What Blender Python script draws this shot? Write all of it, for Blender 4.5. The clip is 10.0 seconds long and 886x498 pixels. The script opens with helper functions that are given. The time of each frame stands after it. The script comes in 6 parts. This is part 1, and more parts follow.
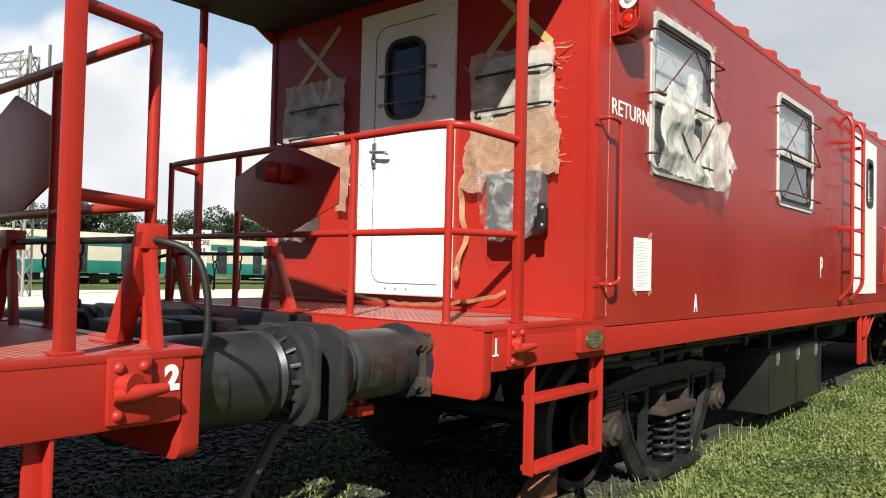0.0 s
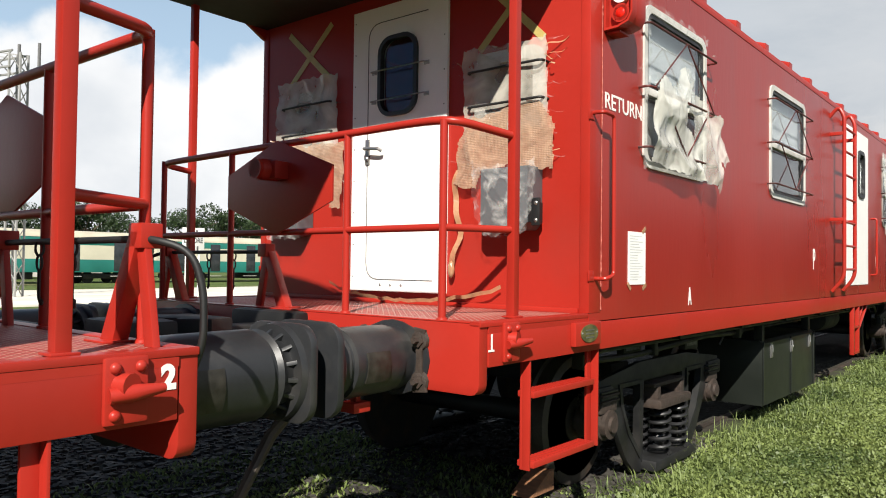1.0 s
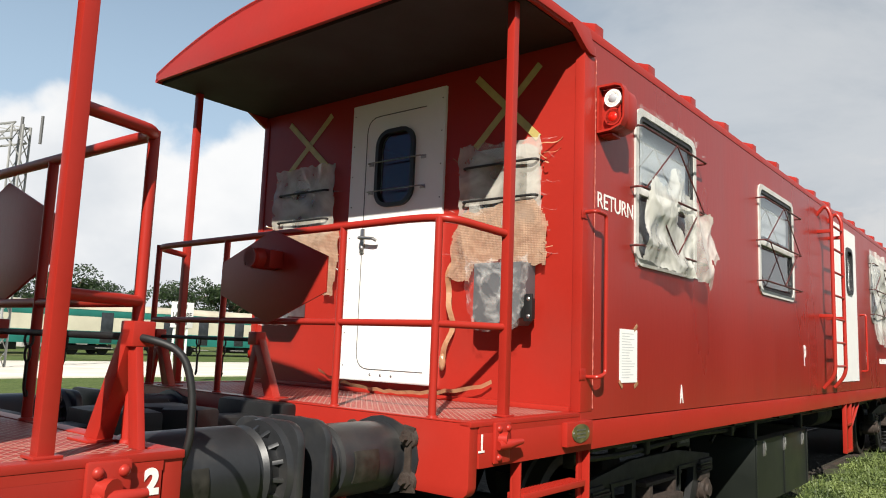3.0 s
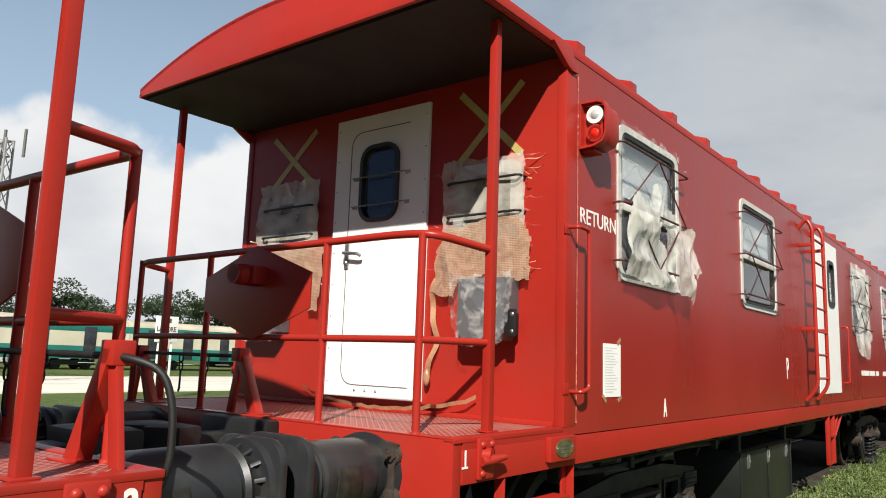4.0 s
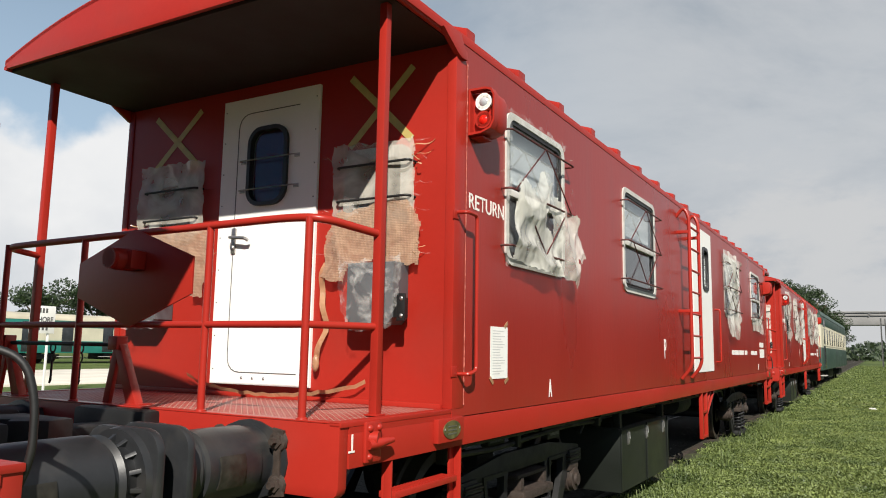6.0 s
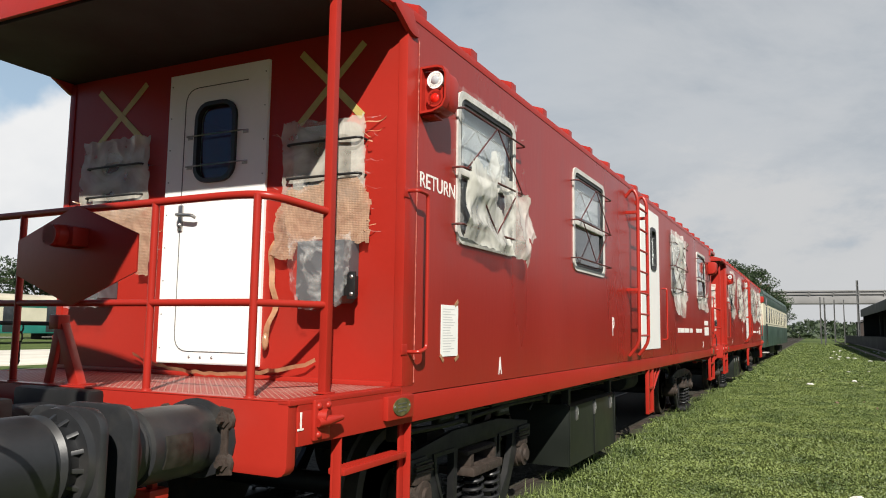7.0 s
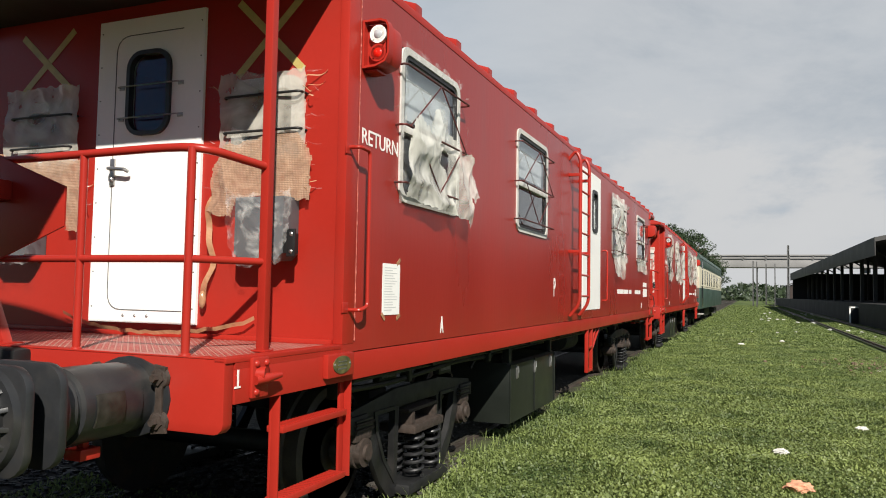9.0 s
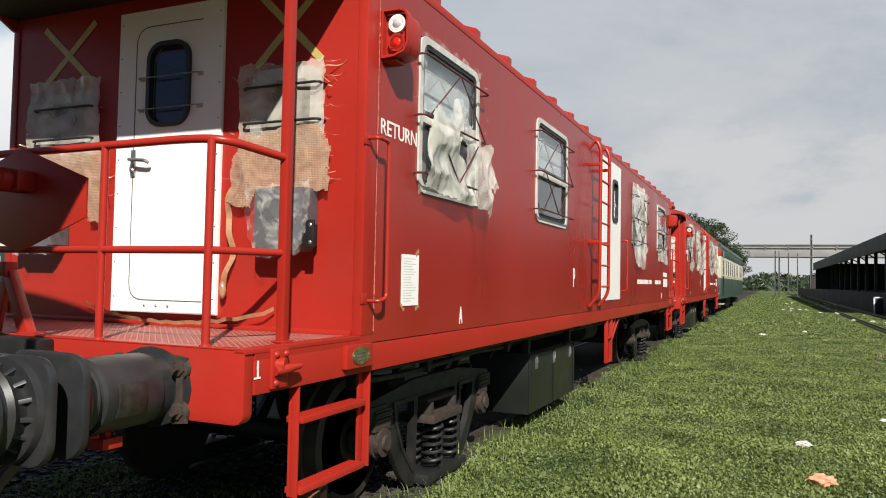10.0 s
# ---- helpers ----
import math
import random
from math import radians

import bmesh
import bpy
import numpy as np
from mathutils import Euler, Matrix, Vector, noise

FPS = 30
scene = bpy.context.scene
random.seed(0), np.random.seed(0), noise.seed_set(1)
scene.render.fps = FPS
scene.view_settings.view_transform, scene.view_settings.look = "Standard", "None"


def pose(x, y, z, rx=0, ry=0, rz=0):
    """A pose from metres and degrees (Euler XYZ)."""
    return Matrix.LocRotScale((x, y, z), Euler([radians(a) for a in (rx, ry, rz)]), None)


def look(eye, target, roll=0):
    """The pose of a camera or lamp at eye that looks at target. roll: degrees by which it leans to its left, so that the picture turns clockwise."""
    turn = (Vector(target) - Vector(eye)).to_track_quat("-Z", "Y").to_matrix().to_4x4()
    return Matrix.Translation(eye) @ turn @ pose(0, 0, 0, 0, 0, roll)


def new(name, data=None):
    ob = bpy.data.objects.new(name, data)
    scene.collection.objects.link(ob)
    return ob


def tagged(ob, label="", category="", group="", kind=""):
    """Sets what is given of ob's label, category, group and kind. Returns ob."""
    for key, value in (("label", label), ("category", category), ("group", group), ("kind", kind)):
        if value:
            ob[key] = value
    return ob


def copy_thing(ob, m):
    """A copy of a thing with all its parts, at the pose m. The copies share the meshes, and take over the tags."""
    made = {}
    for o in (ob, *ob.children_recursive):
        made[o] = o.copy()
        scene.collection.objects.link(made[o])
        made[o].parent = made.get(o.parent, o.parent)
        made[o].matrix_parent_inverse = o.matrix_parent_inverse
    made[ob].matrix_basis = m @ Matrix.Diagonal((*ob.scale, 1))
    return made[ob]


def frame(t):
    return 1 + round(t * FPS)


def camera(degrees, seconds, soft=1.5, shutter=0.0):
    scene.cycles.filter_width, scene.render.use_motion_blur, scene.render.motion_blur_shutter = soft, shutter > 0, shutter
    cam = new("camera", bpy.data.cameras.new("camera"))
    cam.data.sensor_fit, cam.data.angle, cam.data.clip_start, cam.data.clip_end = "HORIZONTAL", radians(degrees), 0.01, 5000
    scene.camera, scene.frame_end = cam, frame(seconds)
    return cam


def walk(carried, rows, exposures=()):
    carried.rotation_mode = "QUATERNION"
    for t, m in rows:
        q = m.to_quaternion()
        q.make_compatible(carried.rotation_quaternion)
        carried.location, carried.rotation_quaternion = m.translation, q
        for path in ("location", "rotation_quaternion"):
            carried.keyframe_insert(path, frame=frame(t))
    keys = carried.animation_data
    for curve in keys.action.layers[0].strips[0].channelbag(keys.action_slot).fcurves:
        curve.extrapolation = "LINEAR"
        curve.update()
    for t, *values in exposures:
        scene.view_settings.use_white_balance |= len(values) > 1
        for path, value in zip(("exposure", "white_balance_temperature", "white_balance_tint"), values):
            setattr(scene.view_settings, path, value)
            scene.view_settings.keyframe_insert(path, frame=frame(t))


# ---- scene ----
cam = camera(61.7, 10.0, soft=1.0)
PATH = [
    (0, (3.548, -3.758, 1.498), (2.261, -2.228, 1.556), 1.3),
    (0.5, (3.541, -3.761, 1.502), (2.275, -2.214, 1.557), 1.0),
    (1, (3.545, -3.763, 1.501), (2.271, -2.222, 1.547), 0.7),
    (1.5, (3.546, -3.767, 1.512), (2.259, -2.239, 1.6), 0.2),
    (2, (3.54, -3.77, 1.532), (2.256, -2.242, 1.662), 1.2),
    (2.5, (3.555, -3.782, 1.555), (2.285, -2.252, 1.77), 2.0),
    (3, (3.549, -3.786, 1.585), (2.299, -2.246, 1.843), 2.2),
    (4.5, (3.59, -3.789, 1.601), (2.399, -2.211, 1.904), 1.6),
    (5, (3.603, -3.783, 1.595), (2.475, -2.157, 1.884), 1.3),
    (5.5, (3.606, -3.766, 1.589), (2.545, -2.094, 1.871), 1.1),
    (7, (3.637, -3.76, 1.581), (2.749, -1.98, 1.793), 0.8),
    (7.5, (3.641, -3.739, 1.575), (2.777, -1.944, 1.747), 0.5),
    (8, (3.64, -3.726, 1.572), (2.818, -1.908, 1.717), 0.3),
    (8.5, (3.649, -3.728, 1.565), (2.854, -1.897, 1.69), 0.1),
    (9, (3.649, -3.729, 1.562), (2.892, -1.881, 1.674), 1.0),
    (9.5, (3.645, -3.726, 1.567), (2.851, -1.893, 1.677), 1.1),
    (10, (3.64, -3.714, 1.573), (2.837, -1.885, 1.655), 1.1),
]
walk(cam, [(t, look(eye, target, roll)) for t, eye, target, roll in PATH],
     exposures=((0.0, 0.84), (2.5, 0.80), (4.5, 0.61), (7.0, 0.59), (10.0, 0.62)))

# ---- light ----
SUN_FROM = Vector((0.68, -1.0, 0.95)).normalized()
SUN_ELEV = math.asin(SUN_FROM.z)
SUN_ROT = math.atan2(SUN_FROM.x, SUN_FROM.y)
sun = new("sun", bpy.data.lights.new("sun", "SUN"))
sun.data.energy, sun.data.angle, sun.data.color = 5.0, radians(0.55), (1.0, 0.95, 0.86)
sun.matrix_basis = look(SUN_FROM * 60, (0, 0, 0))

world = bpy.data.worlds.new("sky")
scene.world = world
world.use_nodes = True
wt = world.node_tree
wt.nodes.clear()


def wn(kind, **kw):
    n = wt.nodes.new(kind)
    for k, v in kw.items():
        if k == "op":
            n.operation = v
        elif k == "val":
            for i, x in v.items():
                n.inputs[i].default_value = x
    return n


def wmath(op, a, b=None, c=None):
    n = wn("ShaderNodeMath", op=op)
    for i, v in enumerate((a, b, c)):
        if v is None:
            continue
        if isinstance(v, (int, float)):
            n.inputs[i].default_value = v
        else:
            wt.links.new(v, n.inputs[i])
    return n.outputs[0]


def wstep(v, lo, hi):
    n = wn("ShaderNodeMapRange")
    n.interpolation_type = "SMOOTHSTEP"
    wt.links.new(v, n.inputs[0])
    n.inputs[1].default_value, n.inputs[2].default_value = lo, hi
    return n.outputs[0]


def wmix(f, a, b):
    n = wn("ShaderNodeMix")
    n.data_type = "RGBA"
    for s, v in ((0, f), (6, a), (7, b)):
        if isinstance(v, (int, float, tuple)):
            n.inputs[s].default_value = v
        else:
            wt.links.new(v, n.inputs[s])
    return n.outputs[2]


skytex = wn("ShaderNodeTexSky")
skytex.sky_type = "NISHITA"
skytex.sun_disc = False
skytex.sun_elevation, skytex.sun_rotation = SUN_ELEV, SUN_ROT
skytex.air_density, skytex.dust_density = 1.0, 0.7
tc = wn("ShaderNodeTexCoord")
sep = wn("ShaderNodeSeparateXYZ")
wt.links.new(tc.outputs["Generated"], sep.inputs[0])
dx, dy, dz = sep.outputs


def wnoise(scale, detail, rough=0.55, dist=0.0, w=0.0, stretch=(1, 1, 2.2)):
    m = wn("ShaderNodeMapping")
    m.inputs["Scale"].default_value = stretch
    wt.links.new(tc.outputs["Generated"], m.inputs[0])
    n = wn("ShaderNodeTexNoise")
    n.noise_dimensions = "4D"
    n.inputs["Scale"].default_value, n.inputs["Detail"].default_value, n.inputs["Roughness"].default_value = scale, detail, rough
    n.inputs["Distortion"].default_value, n.inputs["W"].default_value = dist, w
    wt.links.new(m.outputs[0], n.inputs["Vector"])
    return n.outputs[0]


n_big, n_fine = wnoise(2.2, 7, 0.6, 0.3, 1.3), wnoise(7.0, 9, 0.62, 0.25, 4.0)
# bank of white cumulus low over the yard, grey sheet of cloud along the train, clear blue towards the sun
billow = wmath("ADD", wmath("MULTIPLY", n_big, 0.55), wmath("MULTIPLY", n_fine, 0.45))
heap = wmath("ADD", wmath("MULTIPLY", wnoise(3.4, 8, 0.5, 0.0, 2.2, (1, 1, 1.1)), 0.50), 0.03)
yard_side = wstep(wmath("SUBTRACT", wmath("MULTIPLY", dy, 0.9), wmath("MULTIPLY", dx, 0.4)), -0.30, 0.20)
cumulus = wmath("MULTIPLY", wstep(wmath("SUBTRACT", heap, dz), -0.008, 0.03), yard_side)
sheet_side = wstep(wmath("ADD", wmath("MULTIPLY", dx, 0.75), wmath("MULTIPLY", dy, 0.66)), -0.32, 0.52)
sheet_side = wmath("MULTIPLY", sheet_side, wstep(dy, -0.35, 0.25))
sheet_cover = wmath("MULTIPLY", sheet_side, wstep(wmath("ADD", n_big, wmath("MULTIPLY", dz, 0.3)), 0.25, 0.56))
puff_tone = wstep(wmath("ADD", wnoise(5.0, 5, 0.5, 0.0, 7.7, (1, 1, 1.3)), wmath("MULTIPLY", dz, 0.5)), 0.35, 0.72)
white_puff = wmix(puff_tone, (8.6, 9.0, 9.5, 1), (11.9, 11.9, 11.9, 1))
grey_sheet = wmix(wstep(n_big, 0.32, 0.62), (4.4, 5.0, 5.7, 1), (7.3, 7.5, 7.75, 1))
haze = wmath("MULTIPLY", wmath("MULTIPLY", wstep(dz, 0.9, 0.05), 0.92), yard_side)
deep = wn("ShaderNodeMix")
deep.data_type, deep.blend_type = "RGBA", "MULTIPLY"
deep.inputs[0].default_value, deep.inputs[7].default_value = 1.0, (0.38, 0.49, 0.68, 1)
wt.links.new(skytex.outputs[0], deep.inputs[6])
sky_col = wmix(haze, deep.outputs[2], (6.6, 8.8, 10.9, 1))
sky_col = wmix(wmath("MULTIPLY", cumulus, wmath("SUBTRACT", 1.0, wmath("MULTIPLY", sheet_side, 0.75))), sky_col, white_puff)
sky_col = wmix(wmath("MULTIPLY", sheet_cover, 0.9), sky_col, grey_sheet)
low_bank = wmath("MULTIPLY", wstep(wmath("SUBTRACT", wmath("ADD", wmath("MULTIPLY", billow, 0.8), -0.26), dz), -0.03, 0.05), wmath("MULTIPLY", sheet_side, 0.65))
sky_col = wmix(low_bank, sky_col, (8.5, 8.5, 8.5, 1))
bg = wn("ShaderNodeBackground")
bg.inputs[1].default_value = 0.05
wt.links.new(sky_col, bg.inputs[0])
out = wn("ShaderNodeOutputWorld")
wt.links.new(bg.outputs[0], out.inputs[0])

# ---- materials ----


def material(name, col, rough=0.6, metal=0.0, vary=0.12, scale=3.0, fine=60.0, bump=0.15, dirt=None, dirt_amt=0.0, dirt_scale=2.0, stretch=(1, 1, 1), coat=0.0, shine=0.5):
    """Painted, metal, stone or earth surface: two scales of colour change, relief and optional dirt."""
    m = bpy.data.materials.new(name)
    m.use_nodes = True
    t = m.node_tree
    p = t.nodes["Principled BSDF"]
    co = t.nodes.new("ShaderNodeTexCoord")
    mp = t.nodes.new("ShaderNodeMapping")
    mp.inputs["Scale"].default_value = stretch
    t.links.new(co.outputs["Object"], mp.inputs[0])

    def nz(s, d):
        n = t.nodes.new("ShaderNodeTexNoise")
        n.inputs["Scale"].default_value, n.inputs["Detail"].default_value = s, d
        t.links.new(mp.outputs[0], n.inputs["Vector"])
        return n.outputs[0]

    def mix(f, a, b, how="MIX"):
        n = t.nodes.new("ShaderNodeMix")
        n.data_type, n.blend_type = "RGBA", how
        for s, v in ((0, f), (6, a), (7, b)):
            if isinstance(v, (int, float, tuple)):
                n.inputs[s].default_value = v
            else:
                t.links.new(v, n.inputs[s])
        return n.outputs[2]

    def ramp(v, lo, hi, a=0.0, b=1.0):
        n = t.nodes.new("ShaderNodeMapRange")
        t.links.new(v, n.inputs[0])
        for i, x in enumerate((lo, hi, a, b)):
            n.inputs[i + 1].default_value = x
        return n.outputs[0]

    big, small = nz(scale, 4), nz(fine, 3)
    lo, hi = tuple(c * (1 - vary) for c in col) + (1,), tuple(min(1, c * (1 + vary)) for c in col) + (1,)
    c = mix(ramp(big, 0.3, 0.7), lo, hi)
    c = mix(ramp(small, 0.35, 0.65, 0, vary), c, tuple(x * 0.55 for x in col) + (1,))
    if dirt:
        c = mix(ramp(nz(dirt_scale, 6), 0.52, 0.72, 0, dirt_amt), c, tuple(dirt) + (1,))
    t.links.new(c, p.inputs["Base Color"])
    t.links.new(ramp(big, 0.25, 0.75, max(0.03, rough * 0.8), min(1, rough * 1.2)), p.inputs["Roughness"])
    p.inputs["Metallic"].default_value = metal
    p.inputs["Coat Weight"].default_value = coat
    p.inputs["Specular IOR Level"].default_value = shine
    p.inputs["Coat Roughness"].default_value = 0.12
    if bump:
        b = t.nodes.new("ShaderNodeBump")
        b.inputs["Strength"].default_value, b.inputs["Distance"].default_value = bump, 0.01
        t.links.new(mix(0.3, big, small), b.inputs["Height"])
        t.links.new(b.outputs[0], p.inputs["Normal"])
    return m


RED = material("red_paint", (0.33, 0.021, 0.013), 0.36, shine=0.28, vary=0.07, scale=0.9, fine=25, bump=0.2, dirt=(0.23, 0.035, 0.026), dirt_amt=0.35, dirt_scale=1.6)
# streaked red, base set darker than RED to match the side wall's dimmer look
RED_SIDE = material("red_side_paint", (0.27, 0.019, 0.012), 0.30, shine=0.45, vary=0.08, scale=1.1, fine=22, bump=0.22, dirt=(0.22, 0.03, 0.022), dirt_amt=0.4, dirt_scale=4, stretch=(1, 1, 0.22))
GUARD = material("worn_dark_red_paint", (0.085, 0.012, 0.010), 0.5, vary=0.5, scale=9, fine=60, dirt=(0.03, 0.022, 0.02), dirt_amt=0.7, dirt_scale=5)
WELD = material("chipped_weld", (0.42, 0.12, 0.09), 0.4, vary=0.4, scale=60, fine=150)
RED_DUSTY = material("red_floor_paint", (0.36, 0.04, 0.03), 0.6, vary=0.15, scale=3, fine=40, bump=0.2, dirt=(0.42, 0.22, 0.17), dirt_amt=0.8, dirt_scale=3)
WHITE = material("white_paint", (0.8, 0.79, 0.76), 0.4, vary=0.03, scale=2, fine=30, bump=0.03, dirt=(0.6, 0.57, 0.52), dirt_amt=0.25)
FRAME = material("window_frame_white", (0.52, 0.51, 0.48), 0.5, vary=0.1, scale=8, fine=60, dirt=(0.4, 0.36, 0.3), dirt_amt=0.5, dirt_scale=9)
LETTER = material("stencil_white", (0.78, 0.74, 0.70), 0.6, vary=0.12, scale=30, fine=90, bump=0.0)
BLACK = material("black_paint", (0.007, 0.0072, 0.0075), 0.6, vary=0.3, scale=6, fine=45, bump=0.25, dirt=(0.024, 0.02, 0.016), dirt_amt=0.45, dirt_scale=5)
BUFFER = material("grey_black_paint", (0.019, 0.020, 0.022), 0.4, vary=0.2, scale=5, fine=50, bump=0.12, dirt=(0.055, 0.05, 0.044), dirt_amt=0.4, dirt_scale=6)
GREENBLACK = material("dark_green_black_paint", (0.011, 0.0135, 0.011), 0.42, vary=0.12, scale=2, fine=40, bump=0.06, dirt=(0.03, 0.03, 0.025), dirt_amt=0.4)
RUST = material("rusty_grease", (0.034, 0.022, 0.016), 0.75, vary=0.4, scale=25, fine=120, bump=0.6, dirt=(0.04, 0.03, 0.025), dirt_amt=0.8, dirt_scale=20)
STEEL = material("worn_steel", (0.42, 0.41, 0.40), 0.35, metal=0.9, vary=0.15, scale=10, fine=80, dirt=(0.12, 0.08, 0.05), dirt_amt=0.4)
RAILSTEEL = material("rail_steel", (0.07, 0.055, 0.045), 0.6, metal=0.4, vary=0.3, scale=4, fine=60, dirt=(0.10, 0.06, 0.035), dirt_amt=0.7)
RUBBER = material("black_rubber", (0.012, 0.012, 0.013), 0.45, vary=0.2, scale=10)
DARKIN = material("pale_cabin_lining", (0.32, 0.33, 0.34), 0.8, vary=0.2, scale=2)
TAPE = material("yellow_tape", (0.46, 0.36, 0.12), 0.45, vary=0.12, scale=12, fine=80, bump=0.2)
PAPER = material("white_paper", (0.75, 0.74, 0.71), 0.8, vary=0.04, scale=8, bump=0.05)
BRASS = material("brass_plate", (0.17, 0.15, 0.06), 0.4, metal=0.4, vary=0.4, scale=30, dirt=(0.03, 0.06, 0.035), dirt_amt=0.6, dirt_scale=25)
ORANGE = material("orange_paint", (0.62, 0.22, 0.02), 0.5, vary=0.2, scale=20)
CONCRETE = material("concrete", (0.42, 0.40, 0.37), 0.85, vary=0.2, scale=0.6, fine=15, dirt=(0.2, 0.19, 0.17), dirt_amt=0.6, dirt_scale=0.7)
COACH_GREEN = material("coach_green", (0.015, 0.16, 0.13), 0.45, vary=0.15, scale=0.8)
COACH_CREAM = material("coach_cream", (0.55, 0.52, 0.40), 0.5, vary=0.1, scale=0.8)
COACH_DARK = material("old_coach_green", (0.035, 0.065, 0.05), 0.5, vary=0.2, scale=0.8)
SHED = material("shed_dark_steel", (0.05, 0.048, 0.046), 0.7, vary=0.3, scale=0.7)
BARK = material("bark", (0.12, 0.085, 0.06), 0.9, vary=0.3, scale=5, bump=0.6)


def simple_leaf(name, a, b, rough=0.55, trans=0.25, scale=None):
    """Leaves: each island takes its own green; some light passes through."""
    m = bpy.data.materials.new(name)
    m.use_nodes = True
    t = m.node_tree
    p = t.nodes["Principled BSDF"]
    g = t.nodes.new("ShaderNodeNewGeometry")
    r = t.nodes.new("ShaderNodeMix")
    r.data_type = "RGBA"
    r.inputs[6].default_value, r.inputs[7].default_value = a + (1,), b + (1,)
    f = g.outputs["Random Per Island"]
    if scale:
        co, n = t.nodes.new("ShaderNodeTexCoord"), t.nodes.new("ShaderNodeTexNoise")
        n.inputs["Scale"].default_value, n.inputs["Detail"].default_value = scale, 4
        t.links.new(co.outputs["Object"], n.inputs["Vector"])
        mm = t.nodes.new("ShaderNodeMath")
        mm.operation = "MULTIPLY_ADD"
        t.links.new(f, mm.inputs[0])
        mm.inputs[1].default_value = 0.45
        sb = t.nodes.new("ShaderNodeMapRange")
        t.links.new(n.outputs[0], sb.inputs[0])
        for i, x in enumerate((0.3, 0.7, -0.05, 0.6)):
            sb.inputs[i + 1].default_value = x
        t.links.new(sb.outputs[0], mm.inputs[2])
        f = mm.outputs[0]
    t.links.new(f, r.inputs[0])
    t.links.new(r.outputs[2], p.inputs["Base Color"])
    p.inputs["Roughness"].default_value = rough
    tr = t.nodes.new("ShaderNodeBsdfTranslucent")
    t.links.new(r.outputs[2], tr.inputs[0])
    mx = t.nodes.new("ShaderNodeMixShader")
    mx.inputs[0].default_value = trans
    t.links.new(p.outputs[0], mx.inputs[1])
    t.links.new(tr.outputs[0], mx.inputs[2])
    t.links.new(mx.outputs[0], t.nodes["Material Output"].inputs[0])
    return m


GRASS = simple_leaf("grass", (0.030, 0.058, 0.013), (0.24, 0.295, 0.085), scale=1.2)
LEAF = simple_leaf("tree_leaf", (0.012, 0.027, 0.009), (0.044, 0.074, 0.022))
# paler and greyer than LEAF: distance haze is mixed into the green
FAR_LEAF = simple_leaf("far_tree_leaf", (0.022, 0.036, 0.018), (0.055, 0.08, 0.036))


def glass_material(name, tint, rough=0.03):
    m = bpy.data.materials.new(name)
    m.use_nodes = True
    p = m.node_tree.nodes["Principled BSDF"]
    p.inputs["Base Color"].default_value = tint + (1,)
    p.inputs["Roughness"].default_value = rough
    p.inputs["Transmission Weight"].default_value = 1.0
    p.inputs["IOR"].default_value = 1.5
    return m


GLASS = glass_material("window_glass", (0.75, 0.8, 0.82))
LENS_RED = glass_material("red_lens", (0.9, 0.02, 0.01), 0.08)
LENS_RED.node_tree.nodes["Principled BSDF"].inputs["Transmission Weight"].default_value = 0.3
LENS_CLEAR = glass_material("clear_lens", (0.9, 0.9, 0.9), 0.1)
LENS_CLEAR.node_tree.nodes["Principled BSDF"].inputs["Transmission Weight"].default_value = 0.0
LENS_CLEAR.node_tree.nodes["Principled BSDF"].inputs["Base Color"].default_value = (0.38, 0.39, 0.41, 1)


def plastic_film(name, col, cover_lo, cover_hi, dots=False, n_lo=0.35, n_hi=0.65, scale=6.0, twist=2.6):
    """Thin wrapping film: partly clear, partly milky, glossy, crumpled; dots makes it bubble wrap."""
    m = bpy.data.materials.new(name)
    m.use_nodes = True
    t = m.node_tree
    p = t.nodes["Principled BSDF"]
    p.inputs["Base Color"].default_value = col + (1,)
    p.inputs["Roughness"].default_value = 0.22
    co, n = t.nodes.new("ShaderNodeTexCoord"), t.nodes.new("ShaderNodeTexNoise")
    n.inputs["Scale"].default_value, n.inputs["Detail"].default_value, n.inputs["Distortion"].default_value = scale, 7, twist
    t.links.new(co.outputs["Object"], n.inputs["Vector"])
    mr = t.nodes.new("ShaderNodeMapRange")
    t.links.new(n.outputs[0], mr.inputs[0])
    for i, x in enumerate((n_lo, n_hi, cover_lo, cover_hi)):
        mr.inputs[i + 1].default_value = x
    h = n.outputs[0]
    if dots:
        v = t.nodes.new("ShaderNodeTexVoronoi")
        v.inputs["Scale"].default_value, v.inputs["Randomness"].default_value = 95, 0.1
        t.links.new(co.outputs["Object"], v.inputs["Vector"])
        h = v.outputs["Distance"]
    b = t.nodes.new("ShaderNodeBump")
    b.inputs["Strength"].default_value, b.inputs["Distance"].default_value = (0.5, 0.008) if dots else (0.6, 0.012)
    t.links.new(h, b.inputs["Height"])
    t.links.new(b.outputs[0], p.inputs["Normal"])
    tr = t.nodes.new("ShaderNodeBsdfTransparent")
    mx = t.nodes.new("ShaderNodeMixShader")
    t.links.new(mr.outputs[0], mx.inputs[0])
    t.links.new(tr.outputs[0], mx.inputs[1])
    t.links.new(p.outputs[0], mx.inputs[2])
    t.links.new(mx.outputs[0], t.nodes["Material Output"].inputs[0])
    return m


